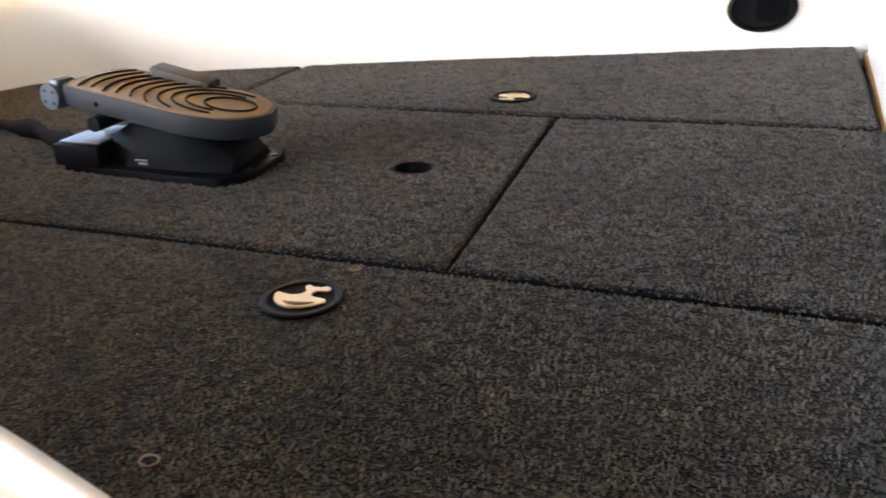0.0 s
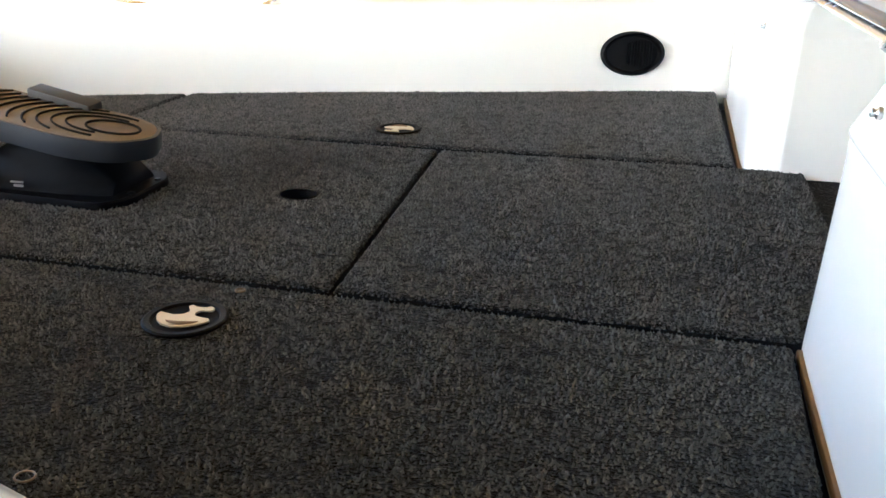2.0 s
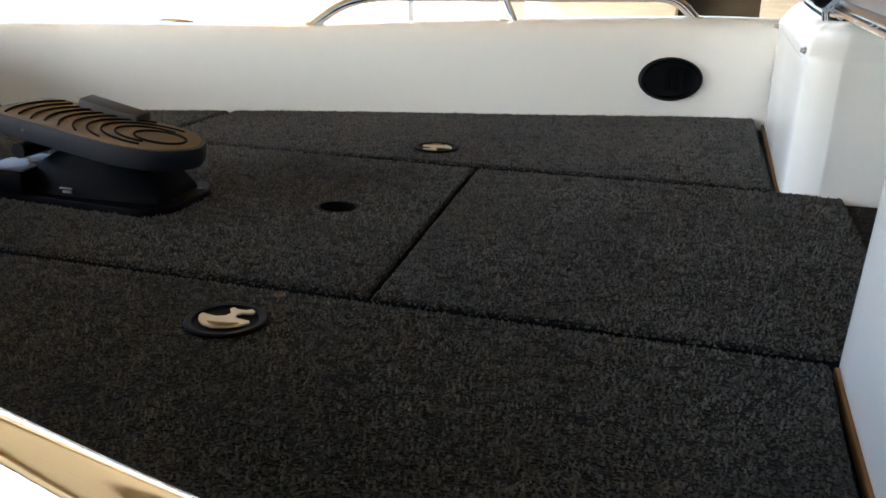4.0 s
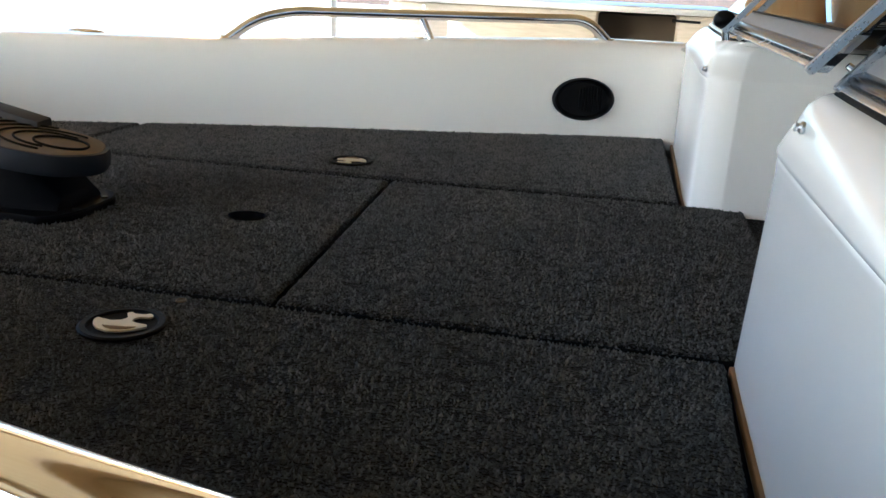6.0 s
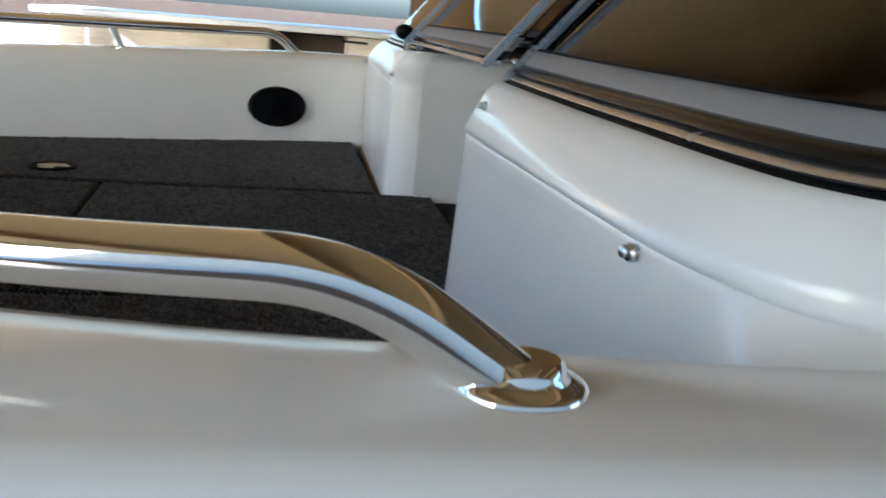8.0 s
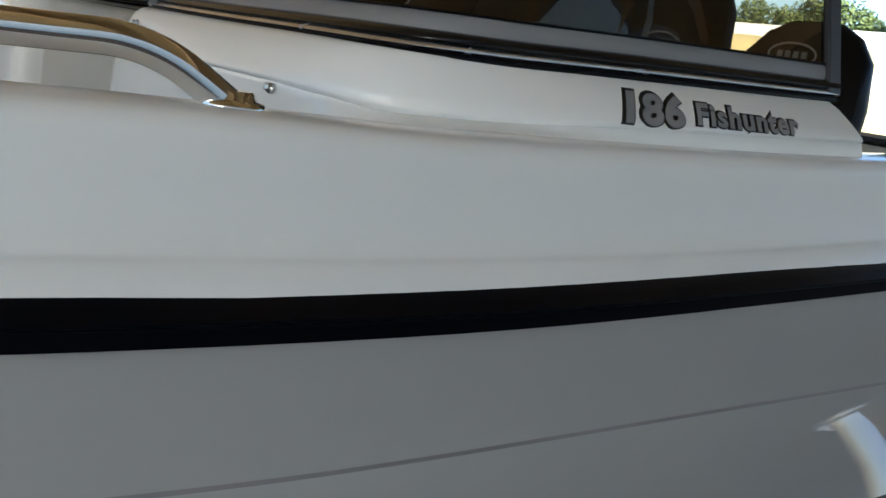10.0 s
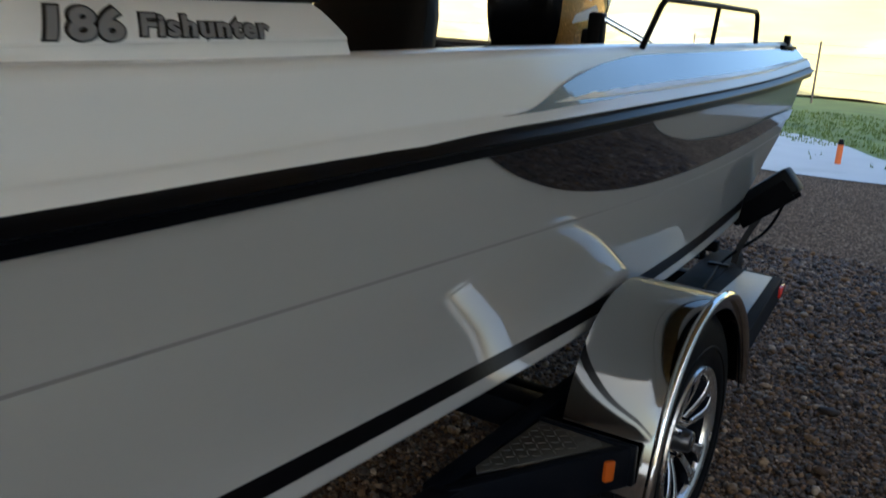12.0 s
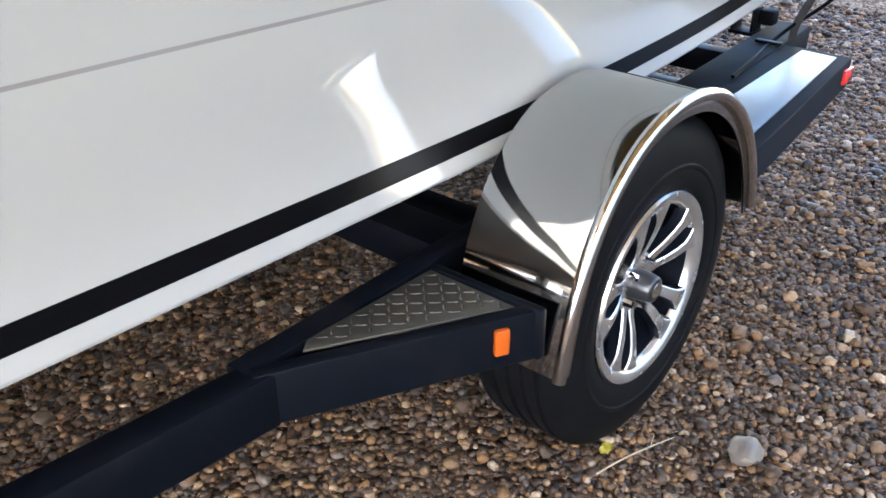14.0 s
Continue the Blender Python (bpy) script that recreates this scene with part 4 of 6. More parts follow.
def snap_stud(p, nrm):
    bm = bmesh.new()
    p, nrm = Vector(p), Vector(nrm).normalized()
    prof = [(0.0054, -0.002), (0.0054, 0.0013), (0.0042, 0.0020), (0.0030, 0.0034), (0.0038, 0.0046), (0.0038, 0.0062), (0.0025, 0.0070)]
    q = nrm.to_track_quat("Z", "Y").to_matrix()
    rings = [[p + q @ Vector((r * math.cos(t), r * math.sin(t), h)) for t in np.linspace(0, 2 * math.pi, 14, endpoint=False)] for r, h in prof]
    ring_loft(bm, rings, True, cap=True)
    boat_part("snap_stud", bm, ALU, "small steel canvas snap stud")


snap_stud((0.523, -0.469, 1.315), (-1, 0, 0.1))
snap_stud((0.513, -0.952, 1.282), (-1, -0.3, 0.2))
snap_stud((0.503, 0.335, 1.292), (-1, -0.2, 0.1))
snap_stud((0.500, 1.01, 1.279), (-1, 0, 0.1))


# ---- bow rails, cup pocket, bow panel ----
RAIL_LINE = spline([(1.0, 1.07, 0), (0.45, 1.045, 0), (0.0, 0.925, 0), (-0.5, 0.785, 0), (-0.94, 0.625, 0)], 9)


def rail_y(x):
    for a, b in zip(RAIL_LINE, RAIL_LINE[1:]):
        if b.x <= x <= a.x:
            return a.y + (b.y - a.y) * (x - a.x) / (b.x - a.x)
    return RAIL_LINE[-1].y


def build_rail(sgn, x_aft, x_fore):
    def ry(x):
        k = max(0.0, min(1.0, (0.10 - x) / 0.45))
        return sgn * (rail_y(x) + 0.096 - (0.024 * k if sgn < 0 else 0.0))
    h, fall = (0.037, 0.030) if sgn < 0 else (0.056, 0.014)
    pts = [(x_aft, ry(x_aft) + sgn * 0.0, gun_z(x_aft) - 0.002), (x_aft - 0.058, ry(x_aft - 0.058), gun_z(x_aft) + h)]
    xs = np.linspace(x_aft - 0.16, x_fore + 0.16, 10)
    pts += [(x, ry(x), gun_z(x_aft) + h - fall * (x_aft - x)) for x in xs]
    pts += [(x_fore + 0.075, ry(x_fore + 0.075), gun_z(x_fore) + h), (x_fore, ry(x_fore), gun_z(x_fore) - 0.002)]
    path = filleted([pts[0], pts[1]] + pts[2:-2] + [pts[-2], pts[-1]], 0.055, 10)
    rail = boat_part("bow_rail", (lambda b: (tube(b, path, 0.0125, 22), b)[1])(bmesh.new()), STEEL, "polished stainless steel bow rail", angle=60)
    xm = (x_aft + x_fore) / 2
    for x in (x_aft, x_fore, xm):
        bm = bmesh.new()
        z0 = gun_z(x) - 0.001
        rings = [[(x + r * 1.15 * math.cos(t) * 0.84, ry(x) + r * 0.84 * math.sin(t), z0 + z) for t in np.linspace(0, 2 * math.pi, 28, endpoint=False)] for r, z in ((0.0250, -0.003), (0.0252, 0.0015), (0.0245, 0.0034), (0.0225, 0.0048), (0.0175, 0.0060), (0.0158, 0.0085), (0.0150, 0.0110), (0.0132, 0.0125))]
        ring_loft(bm, rings, True, cap=True)
        boat_part("rail_base", bm, STEEL, "oval polished rail base", angle=40)
    bm = bmesh.new()
    zt = gun_z(x_aft) + h - fall * (x_aft - xm)
    tube(bm, [(xm + 0.03, ry(xm), gun_z(xm)), (xm, ry(xm), zt)], 0.009, 14)
    boat_part("rail_post", bm, STEEL, "polished rail post")


build_rail(-1, 0.405, -0.66)
build_rail(1, 0.315, -0.62)


def build_pocket():
    """The oval black rod pocket in the starboard wall."""
    cx, cz = 0.267, 1.141
    y0 = inner_y(cx) + 0.001
    bm = bmesh.new()
    tang = Vector((1, (inner_y(cx + 0.05) - inner_y(cx - 0.05)) / 0.1, 0)).normalized()
    out = Vector((tang.y, -tang.x, 0))
    c = Vector((cx, y0, cz))
    rings = []
    for r, d in ((1.0, -0.02), (1.0, 0.010), (0.95, 0.015), (0.88, 0.013), (0.84, 0.006), (0.80, 0.001), (0.6, 0.0)):
        rings.append([c + tang * (0.079 * r * math.cos(t)) + Vector((0, 0, 0.053 * r * math.sin(t))) + out * d for t in np.linspace(0, 2 * math.pi, 40, endpoint=False)])
    vr = ring_loft(bm, rings, True)
    bm.faces.new(vr[-1])
    pk = boat_part("rod_pocket", bm, PLASTIC, "oval black plastic rod pocket", angle=40)
    for i in range(9):
        bm = bmesh.new()
        bx(bm, 0, 0, 0, 0.002, 0.006, 0.066 - 0.004 * abs(i - 4), m=Matrix.Identity(4))
        M = Matrix.Translation(c + tang * (0.005 + 0.0075 * (i - 2)) + out * 0.002) @ Matrix.Rotation(math.atan2(tang.y, tang.x), 4, "Z")
        bm.transform(M)
        boat_part("rib", bm, PLASTIC, parent=pk)


build_pocket()


def build_bow_panel():
    bm = box(-1.402, 0.065, 1.137, 0.012, 0.33, 0.125, bevel=0.004)
    boat_part("control_panel", bm, PANELGREY, "dark blue-grey trolling motor plug panel on the bow wall")
    bm = bmesh.new()
    bx(bm, -1.395, 0.185, 1.142, 0.004, 0.055, 0.008, 0.001)
    boat_part("panel_slot", bm, PLASTIC, "narrow black slot")
    # flush cleats folded flat: an oval plate under a low crowned bar
    for x, y, turn in ((-0.98, 0.80, -0.35),):
        z, base = gun_z(x), None
        c, q = math.cos(turn), math.sin(turn)
        for name, mat, lab, prof in (("bow_cleat", STEEL, "polished flush mooring cleat", ((1.0, -0.003), (1.0, 0.004), (0.96, 0.006))), ("cleat_bar", BRONZE, "brown reflecting cleat bar", ((0.80, 0.006), (0.94, 0.008), (0.96, 0.012), (0.80, 0.017), (0.45, 0.020)))):
            bm = bmesh.new()
            rings = []
            for k, h in prof:
                ring = []
                for t in np.linspace(0, 2 * math.pi, 28, endpoint=False):
                    u, v = 0.078 * k * math.copysign(abs(math.cos(t)) ** 0.7, math.cos(t)), 0.021 * k * math.sin(t)
                    ring.append((x + u * c - v * q, y + u * q + v * c, z + h))
                rings.append(ring)
            ring_loft(bm, rings, True, cap=True)
            base = boat_part(name, bm, mat, lab, base, angle=40)


build_bow_panel()


# ---- foot pedal of the trolling motor ----
def build_pedal():
    o = (-0.58, -0.07, DECK)
    ped = thing("foot_pedal", "grey trolling motor foot pedal with dusty tan ribbed tread", "foot pedal", o)
    add = own_part(ped, o)
    bm = bmesh.new()
    out = outline_round([(-0.755, -0.145, 0), (-0.43, -0.165, 0), (-0.405, -0.12, 0), (-0.405, -0.02, 0), (-0.43, 0.02, 0), (-0.755, 0.02, 0)], 0.02)
    prof = [(1.0, 0.0), (1.0, 0.009), (0.985, 0.012)]
    rings = [[(-0.58 + (p.x + 0.58) * k, -0.07 + (p.y + 0.07) * k, DECK + z) for p in out] for k, z in prof]
    ring_loft(bm, rings, True, cap=True)
    add("base_plate", bm, MATTBLACK)
    bm = bmesh.new()
    secs = []
    for x, hw, h in ((-0.725, 0.045, 0.034), (-0.68, 0.052, 0.048), (-0.62, 0.060, 0.078), (-0.53, 0.062, 0.084), (-0.485, 0.060, 0.076), (-0.435, 0.052, 0.034)):
        secs.append([(x, -0.07 - hw - 0.008, DECK + 0.008), (x, -0.07 - hw, DECK + 0.02), (x, -0.07 - hw + 0.006, DECK + h - 0.008), (x, -0.07 - hw + 0.016, DECK + h), (x, -0.07 + hw - 0.016, DECK + h), (x, -0.07 + hw - 0.006, DECK + h - 0.008), (x, -0.07 + hw, DECK + 0.02), (x, -0.07 + hw + 0.008, DECK + 0.008)])
    ring_loft(bm, secs, True, cap=True)
    add("housing", bm, MATTBLACK, "black plastic housing", angle=50)
    tilt = Matrix.Translation((-0.568, -0.07, DECK + 0.107)) @ Matrix.Rotation(radians(6.5), 4, "Y") @ Matrix.Rotation(radians(-6), 4, "Z")
    shape = outline_round([(-0.178, -0.072, 0), (0.10, -0.082, 0), (0.165, -0.06, 0), (0.19, -0.012, 0), (0.19, 0.012, 0), (0.165, 0.06, 0), (0.10, 0.08, 0), (-0.178, 0.072, 0)], 0.035)
    bm = bmesh.new()
    rings = [[tilt @ Vector((p.x * k, p.y * k, z)) for p in shape] for k, z in ((0.80, -0.016), (0.95, -0.022), (0.985, -0.021), (1.0, -0.014), (1.0, 0.004), (0.99, 0.010), (0.962, 0.011), (0.957, 0.006))]
    ring_loft(bm, rings, True, cap=True)
    tread_frame = add("treadle", bm, GREYPLASTIC, "blue-grey plastic treadle", angle=50)
    bm = bmesh.new()
    rings = [[tilt @ Vector((p.x * k, p.y * k, z)) for p in shape] for k, z in ((0.956, 0.004), (0.953, 0.0105), (0.94, 0.012))]
    ring_loft(bm, rings, True, cap=True)
    add("tread", bm, PEDALTOP, "tan dusty rubber tread")
    # raised curved ribs round the heel spot
    for i in range(10):
        r = 0.060 + 0.0235 * i
        arc = []
        for t in np.linspace(radians(75), radians(285), 34):
            x, y = 0.100 + r * 1.02 * math.cos(t), 0.0 + r * 0.66 * math.sin(t)
            if abs(y) < 0.067 and -0.165 < x < 0.135:
                arc.append(tilt @ Vector((x, y, 0.0135)))
        if len(arc) > 3:
            bm = bmesh.new()
            tube(bm, arc, 0.0018, 6)
            add("tread_rib", bm, PEDALRIB)
    bm = bmesh.new()
    tube(bm, [tilt @ Vector((0.118 + 0.044 * math.cos(t), 0.030 * math.sin(t), 0.0135)) for t in np.linspace(0, 2 * math.pi, 30)], 0.002, 6, cap=False)
    add("heel_ring", bm, PEDALRIB)
    bm = bmesh.new()
    bx(bm, 0, 0, 0, 0.125, 0.034, 0.026, 0.005)
    bm.transform(tilt @ Matrix.Translation((-0.030, 0.064, 0.014)) @ Matrix.Rotation(radians(3), 4, "Y") @ Matrix.Rotation(radians(6), 4, "X"))
    add("side_button", bm, surface("button_grey", (0.032, 0.028, 0.024), 0.6, vary=0.15, scale=20, fine=300, bump=0.1, spec=0.15), "grey raised side button")
    bm = bmesh.new()
    bx(bm, 0, 0, 0, 0.022, 0.040, 0.050, 0.008)
    cyl(bm, (-0.004, -0.026, -0.004), (-0.004, 0.0, -0.004), 0.021, 0.021, 24)
    bm.transform(tilt @ Matrix.Translation((-0.182, -0.052, -0.008)))
    add("toe_bracket", bm, surface("zinc_bracket", (0.045, 0.055, 0.075), 0.45, metal=0.3, vary=0.3, scale=40, fine=200, bump=0.1), "blue-grey metal toe hinge")
    for k in range(4):
        bm = bmesh.new()
        a = radians(45 + 90 * k)
        c = Vector((-0.186 + 0.013 * math.cos(a), -0.079, -0.012 + 0.013 * math.sin(a)))
        cyl(bm, tilt @ (c + Vector((0, 0.003, 0))), tilt @ c, 0.003, 0.0026, 8)
        add("screw", bm, PLASTIC)
    bm = bmesh.new()
    c = Vector((-0.085, -0.0755, -0.006))
    cyl(bm, tilt @ (c + Vector((0, 0.003, 0))), tilt @ c, 0.0045, 0.0042, 12)
    add("side_screw", bm, STEEL, "bright screw head")
    add("terminal_box", box(-0.705, -0.118, DECK + 0.030, 0.092, 0.078, 0.036, bevel=0.004), MATTBLACK, "black terminal box")
    bm = box(-0.700, -0.116, DECK + 0.0500, 0.080, 0.066, 0.004, bevel=0.0015)
    bx(bm, -0.672, -0.090, DECK + 0.056, 0.030, 0.030, 0.010, 0.002)
    add("terminal_cover", bm, surface("terminal_grey", (0.060, 0.058, 0.060), 0.45, scale=30), "pale grey terminal cover")
    bm = bmesh.new()
    bx(bm, -0.588, -0.1425, DECK + 0.027, 0.022, 0.003, 0.0025, 0.0005)
    bx(bm, -0.586, -0.1425, DECK + 0.0215, 0.016, 0.003, 0.0035, 0.0005)
    add("label_plate", bm, DECALGREY, "small white label")
    bm = bmesh.new()
    cyl(bm, (-0.66, -0.152, DECK + 0.083), (-0.66, 0.01, DECK + 0.083), 0.012, None, 16)
    add("pivot_pin", bm, PLASTIC)
    for x, y in ((-0.742, -0.13), (-0.418, -0.105), (-0.418, -0.03)):
        bm = bmesh.new()
        cyl(bm, (x, y, DECK + 0.011), (x, y, DECK + 0.0145), 0.006, 0.005, 12)
        add("screw", bm, PLASTIC)


build_pedal()


def build_cable():
    o = (-1.05, -0.02, DECK)
    cb = thing("corrugated_cable", "black twisted cable sleeve lying on the carpet", "cable", o)
    add = own_part(cb, o)
    path = spline([(-0.755, -0.075, DECK + 0.022), (-0.84, -0.05, DECK + 0.020), (-0.95, 0.0, DECK + 0.020), (-1.08, 0.02, DECK + 0.018), (-1.2, 0.0, DECK + 0.018), (-1.33, -0.04, DECK + 0.02), (-1.40, -0.06, DECK + 0.05)], 26)
    bm = bmesh.new()
    rings = []
    for k, p in enumerate(path):
        t = (path[min(k + 1, len(path) - 1)] - path[max(k - 1, 0)]).normalized()
        e1 = t.cross(Vector((0, 0, 1))).normalized()
        e2 = t.cross(e1)
        w = 0.095 * k
        ring = []
        for a in np.linspace(0, 2 * math.pi, 16, endpoint=False):
            ca, sa = 0.0185 * math.cos(a), 0.0095 * math.sin(a)
            q = e1 * (ca * math.cos(w) - sa * math.sin(w)) + e2 * (ca * math.sin(w) + sa * math.cos(w))
            ring.append(p + q * (1 + 0.10 * noise.noise(p * 45)))
        rings.append(ring)
    ring_loft(bm, rings, True, cap=True)
    add("sleeve", bm, SLEEVE, "twisted black sleeve", angle=60)
    bm = bmesh.new()
    cyl(bm, (-0.765, -0.075, DECK + 0.02), (-0.735, -0.085, DECK + 0.025), 0.017, 0.019, 16)
    add("end_collar", bm, CREAM, "pale end collar")


build_cable()


def build_strap():
    o = (-0.8, -0.45, DECK)
    st = thing("motor_bracket", "black bent trolling motor bracket at the bow", "bracket", o)
    add = own_part(st, o)
    def arm(pts, r):
        path, rings = spline(pts, 9), []
        for k, p in enumerate(path):
            t = (path[min(k + 1, len(path) - 1)] - path[max(k - 1, 0)]).normalized()
            e1 = t.cross(Vector((0, 0, 1))).normalized()
            e2 = t.cross(e1)
            rings.append([p + (e1 * math.cos(a) + e2 * 0.7 * math.sin(a)) * r * (1 + 0.13 * noise.noise(p * 32 + e1 * math.cos(a) * 1.5)) for a in np.linspace(0, 2 * math.pi, 18, endpoint=False)])
        b = bmesh.new()
        ring_loft(b, rings, True, cap=True)
        return b
    add("bent_arm", arm([(-1.25, -0.165, 1.20), (-1.00, -0.305, 1.162), (-0.82, -0.415, 1.128), (-0.745, -0.478, 1.100), (-0.725, -0.512, 1.078), (-0.735, -0.540, 1.066)], 0.0165), ARMSLEEVE, "black fabric-sleeved bent arm", angle=60)
    add("foot_bar", arm([(-1.02, -0.38, 1.070), (-0.92, -0.42, 1.074), (-0.82, -0.475, 1.070), (-0.74, -0.535, 1.066)], 0.0165), ARMSLEEVE, angle=60)
    bm = bmesh.new()
    bx(bm, -1.25, -0.165, 1.13, 0.06, 0.07, 0.16, 0.01)
    add("upright", bm, RUBBER)


build_strap()


# ---- windshield lamp on the starboard side ----
def build_nav_light():
    o = (0.60, 0.72, 1.36)
    nl = thing("spot_light", "small black ball-headed light on the windshield base", "light", o)
    add = own_part(nl, o)
    bm = bmesh.new()
    bmesh.ops.create_uvsphere(bm, u_segments=20, v_segments=12, radius=0.016)
    for v in bm.verts:
        v.co = Vector((v.co.x * 1.15, v.co.y, v.co.z * 0.95)) + Vector((0.524, 0.352, 1.374))
    add("head", bm, PLASTIC)
    bm = bmesh.new()
    cyl(bm, (0.531, 0.352, 1.340), (0.527, 0.352, 1.364), 0.0065, 0.0055, 14)
    add("stem", bm, STEEL)


build_nav_light()


# ---- lettering on the console side ----
def side_text(txt, x, z, size, wide, bold, mat, off, label, slope=0.03):
    cu = bpy.data.curves.new("t", "FONT")
    cu.body, cu.size, cu.shear, cu.bevel_depth, cu.bevel_resolution, cu.space_character = txt, size, 0.42, bold, 1, 1.10
    tmp = new("t", cu)
    dg = bpy.context.evaluated_depsgraph_get()
    me = bpy.data.meshes.new_from_object(tmp.evaluated_get(dg))
    bpy.data.objects.remove(tmp)
    me.name = "lettering"
    me.materials.clear()
    me.materials.append(mat)
    # cut small, so that it follows the console side, which leans in a little
    bm = bmesh.new()
    bm.from_mesh(me)
    bmesh.ops.triangulate(bm, faces=bm.faces[:])
    for k in range(3):
        bmesh.ops.subdivide_edges(bm, edges=[e for e in bm.edges if e.calc_length() > 0.005], cuts=1)
        bmesh.ops.triangulate(bm, faces=bm.faces[:])
    bm.to_mesh(me)
    bm.free()
    for v in me.vertices:
        depth = v.co.z
        px, pz = x + v.co.x * wide, z + v.co.y * 0.9 + slope * v.co.x
        hit = console_tree.ray_cast(Vector((px, -2, pz)), Vector((0, 1, 0)))[0]
        v.co = (px, (hit.y if hit else -1.15) - off - 0.25 * depth, pz)
    ob = new("lettering", me)
    ob.parent = boat
    ob.matrix_parent_inverse = Matrix.Translation(-Vector((1.0, 0, 0.45)))
    ob["label"] = label
    return ob


console_bm = bmesh.new()
console_bm.from_mesh(bpy.data.objects["console"].data)
console_tree = BVHTree.FromBMesh(console_bm)
side_text("186", 0.777, 1.3055, 0.0420, 1.24, 0.0042, DECALBLACK, 0.0008, "black outline of the model number")
side_text("186", 0.777, 1.3055, 0.0420, 1.24, 0.0019, DECALGREY, 0.0028, "grey model number on the console side")
side_text("Fishunter", 0.880, 1.3120, 0.0315, 1.26, 0.0028, DECALBLACK, 0.0008, "black outline of the model name")
side_text("Fishunter", 0.880, 1.3120, 0.0315, 1.26, 0.0011, DECALGREY, 0.0022, "grey model name on the console side")


# ---- cockpit and stern ----
def build_cockpit():
    bm = bmesh.new()
    bx(bm, 1.55, 0, 0.70, 2.0, 2.0, 0.03)
    boat_part("cockpit_floor", bm, CARPET, "cockpit floor in charcoal carpet")
    bm = bmesh.new()
    out = [(2.55, 1.02), (3.78, 1.03), (3.78, -1.03), (2.55, -1.02)]
    bmx = lid([Vector((a, b, 0)) for a, b in out], 1.30, 0.03, 0.01)
    boat_part("aft_deck", bmx, CARPET, "carpeted aft deck")
    boat_part("aft_bulkhead", box(2.56, 0, 1.0, 0.03, 2.02, 0.58), CAP, "white cockpit bulkhead")
    boat_part("passage_step", box(0.80, 0, 0.95, 0.40, 0.66, 0.18), CARPET, "carpeted step between the consoles")
    for sgn in (-1, 1):
        bm = box(3.66, sgn * 1.12, 1.37, 0.17, 0.02, 0.012, bevel=0.004)
        bx(bm, 3.62, sgn * 1.12, 1.355, 0.02, 0.018, 0.03, 0.003)
        bx(bm, 3.70, sgn * 1.12, 1.355, 0.02, 0.018, 0.03, 0.003)
        bx(bm, 3.715, sgn * 1.10, 1.385, 0.03, 0.02, 0.055, 0.004)
        boat_part("stern_cleat", bm, RUBBER, "black stern cleat")
    boat_part("splash_well", box(3.72, 0, 1.15, 0.16, 0.7, 0.3), CAP)


build_cockpit()


def build_seat(x, y, zt, w, label, turn=0, badge=True):
    o = (x, y, 0.715)
    s = thing("helm_chair", label, "chair", o, group="cockpit chairs")
    add = own_part(s, o)
    zt -= 0.715
    M = Matrix.Translation(o) @ Matrix.Rotation(radians(turn), 4, "Z")

    def put(name, bm, mat, lab=""):
        bm.transform(M)
        return add(name, bm, mat, lab)
    bm = bmesh.new()
    cyl(bm, (0, 0, 0), (0, 0, 0.012), 0.14, 0.13, 28)
    cyl(bm, (0, 0, 0.01), (0, 0, 0.30), 0.035, 0.035, 20)
    put("pedestal", bm, ALU, "aluminium pedestal")
    put("cushion", box(-0.02, 0, 0.36, 0.44, w, 0.13, bevel=0.045, seg=4), VINYL)
    bm = bmesh.new()
    secs = []
    h = zt - 0.40
    for k, ww, th in ((0.0, 0.94, 0.12), (0.2, 1.0, 0.14), (0.55, 0.96, 0.13), (0.8, 0.84, 0.11), (0.93, 0.62, 0.085), (1.0, 0.34, 0.05)):
        z = 0.40 + h * k
        xx = 0.20 + 0.10 * k
        ring = [(xx + th / 2 * math.cos(t) * (abs(math.cos(t)) ** -0.4 if abs(math.cos(t)) > 0.05 else 1), w / 2 * ww * math.sin(t), z) for t in np.linspace(0, 2 * math.pi, 24, endpoint=False)]
        secs.append(ring)
    ring_loft(bm, secs, True, cap=True)
    put("backrest", bm, VINYL, "black vinyl backrest")
    if not badge:
        return
    bz = 0.775
    bf = 0.20 + 0.10 * (bz - 0.40) / h - 0.072
    bm = bmesh.new()
    ring = [Vector((bf, 0.07 * math.cos(t), bz + 0.03 * math.sin(t))) for t in np.linspace(0, 2 * math.pi, 30)]
    tube(bm, ring, 0.003, 6, cap=False)
    for i in range(4):
        bx(bm, bf, -0.036 + 0.024 * i, bz, 0.004, 0.015, 0.018, 0.001)
    put("badge", bm, DECALWHITE, "white oval badge")


build_seat(1.33, -0.12, 1.78, 0.60, "tall black vinyl helm chair behind the windshield", badge=False)
build_seat(1.50, 0.58, 1.66, 0.50, "black vinyl companion chair beside the passage", badge=False)
build_seat(2.07, 0.15, 1.72, 0.42, "black vinyl folding chair with a white oval badge")
build_seat(2.05, -0.31, 1.585, 0.44, "low black vinyl chair with a white oval badge")


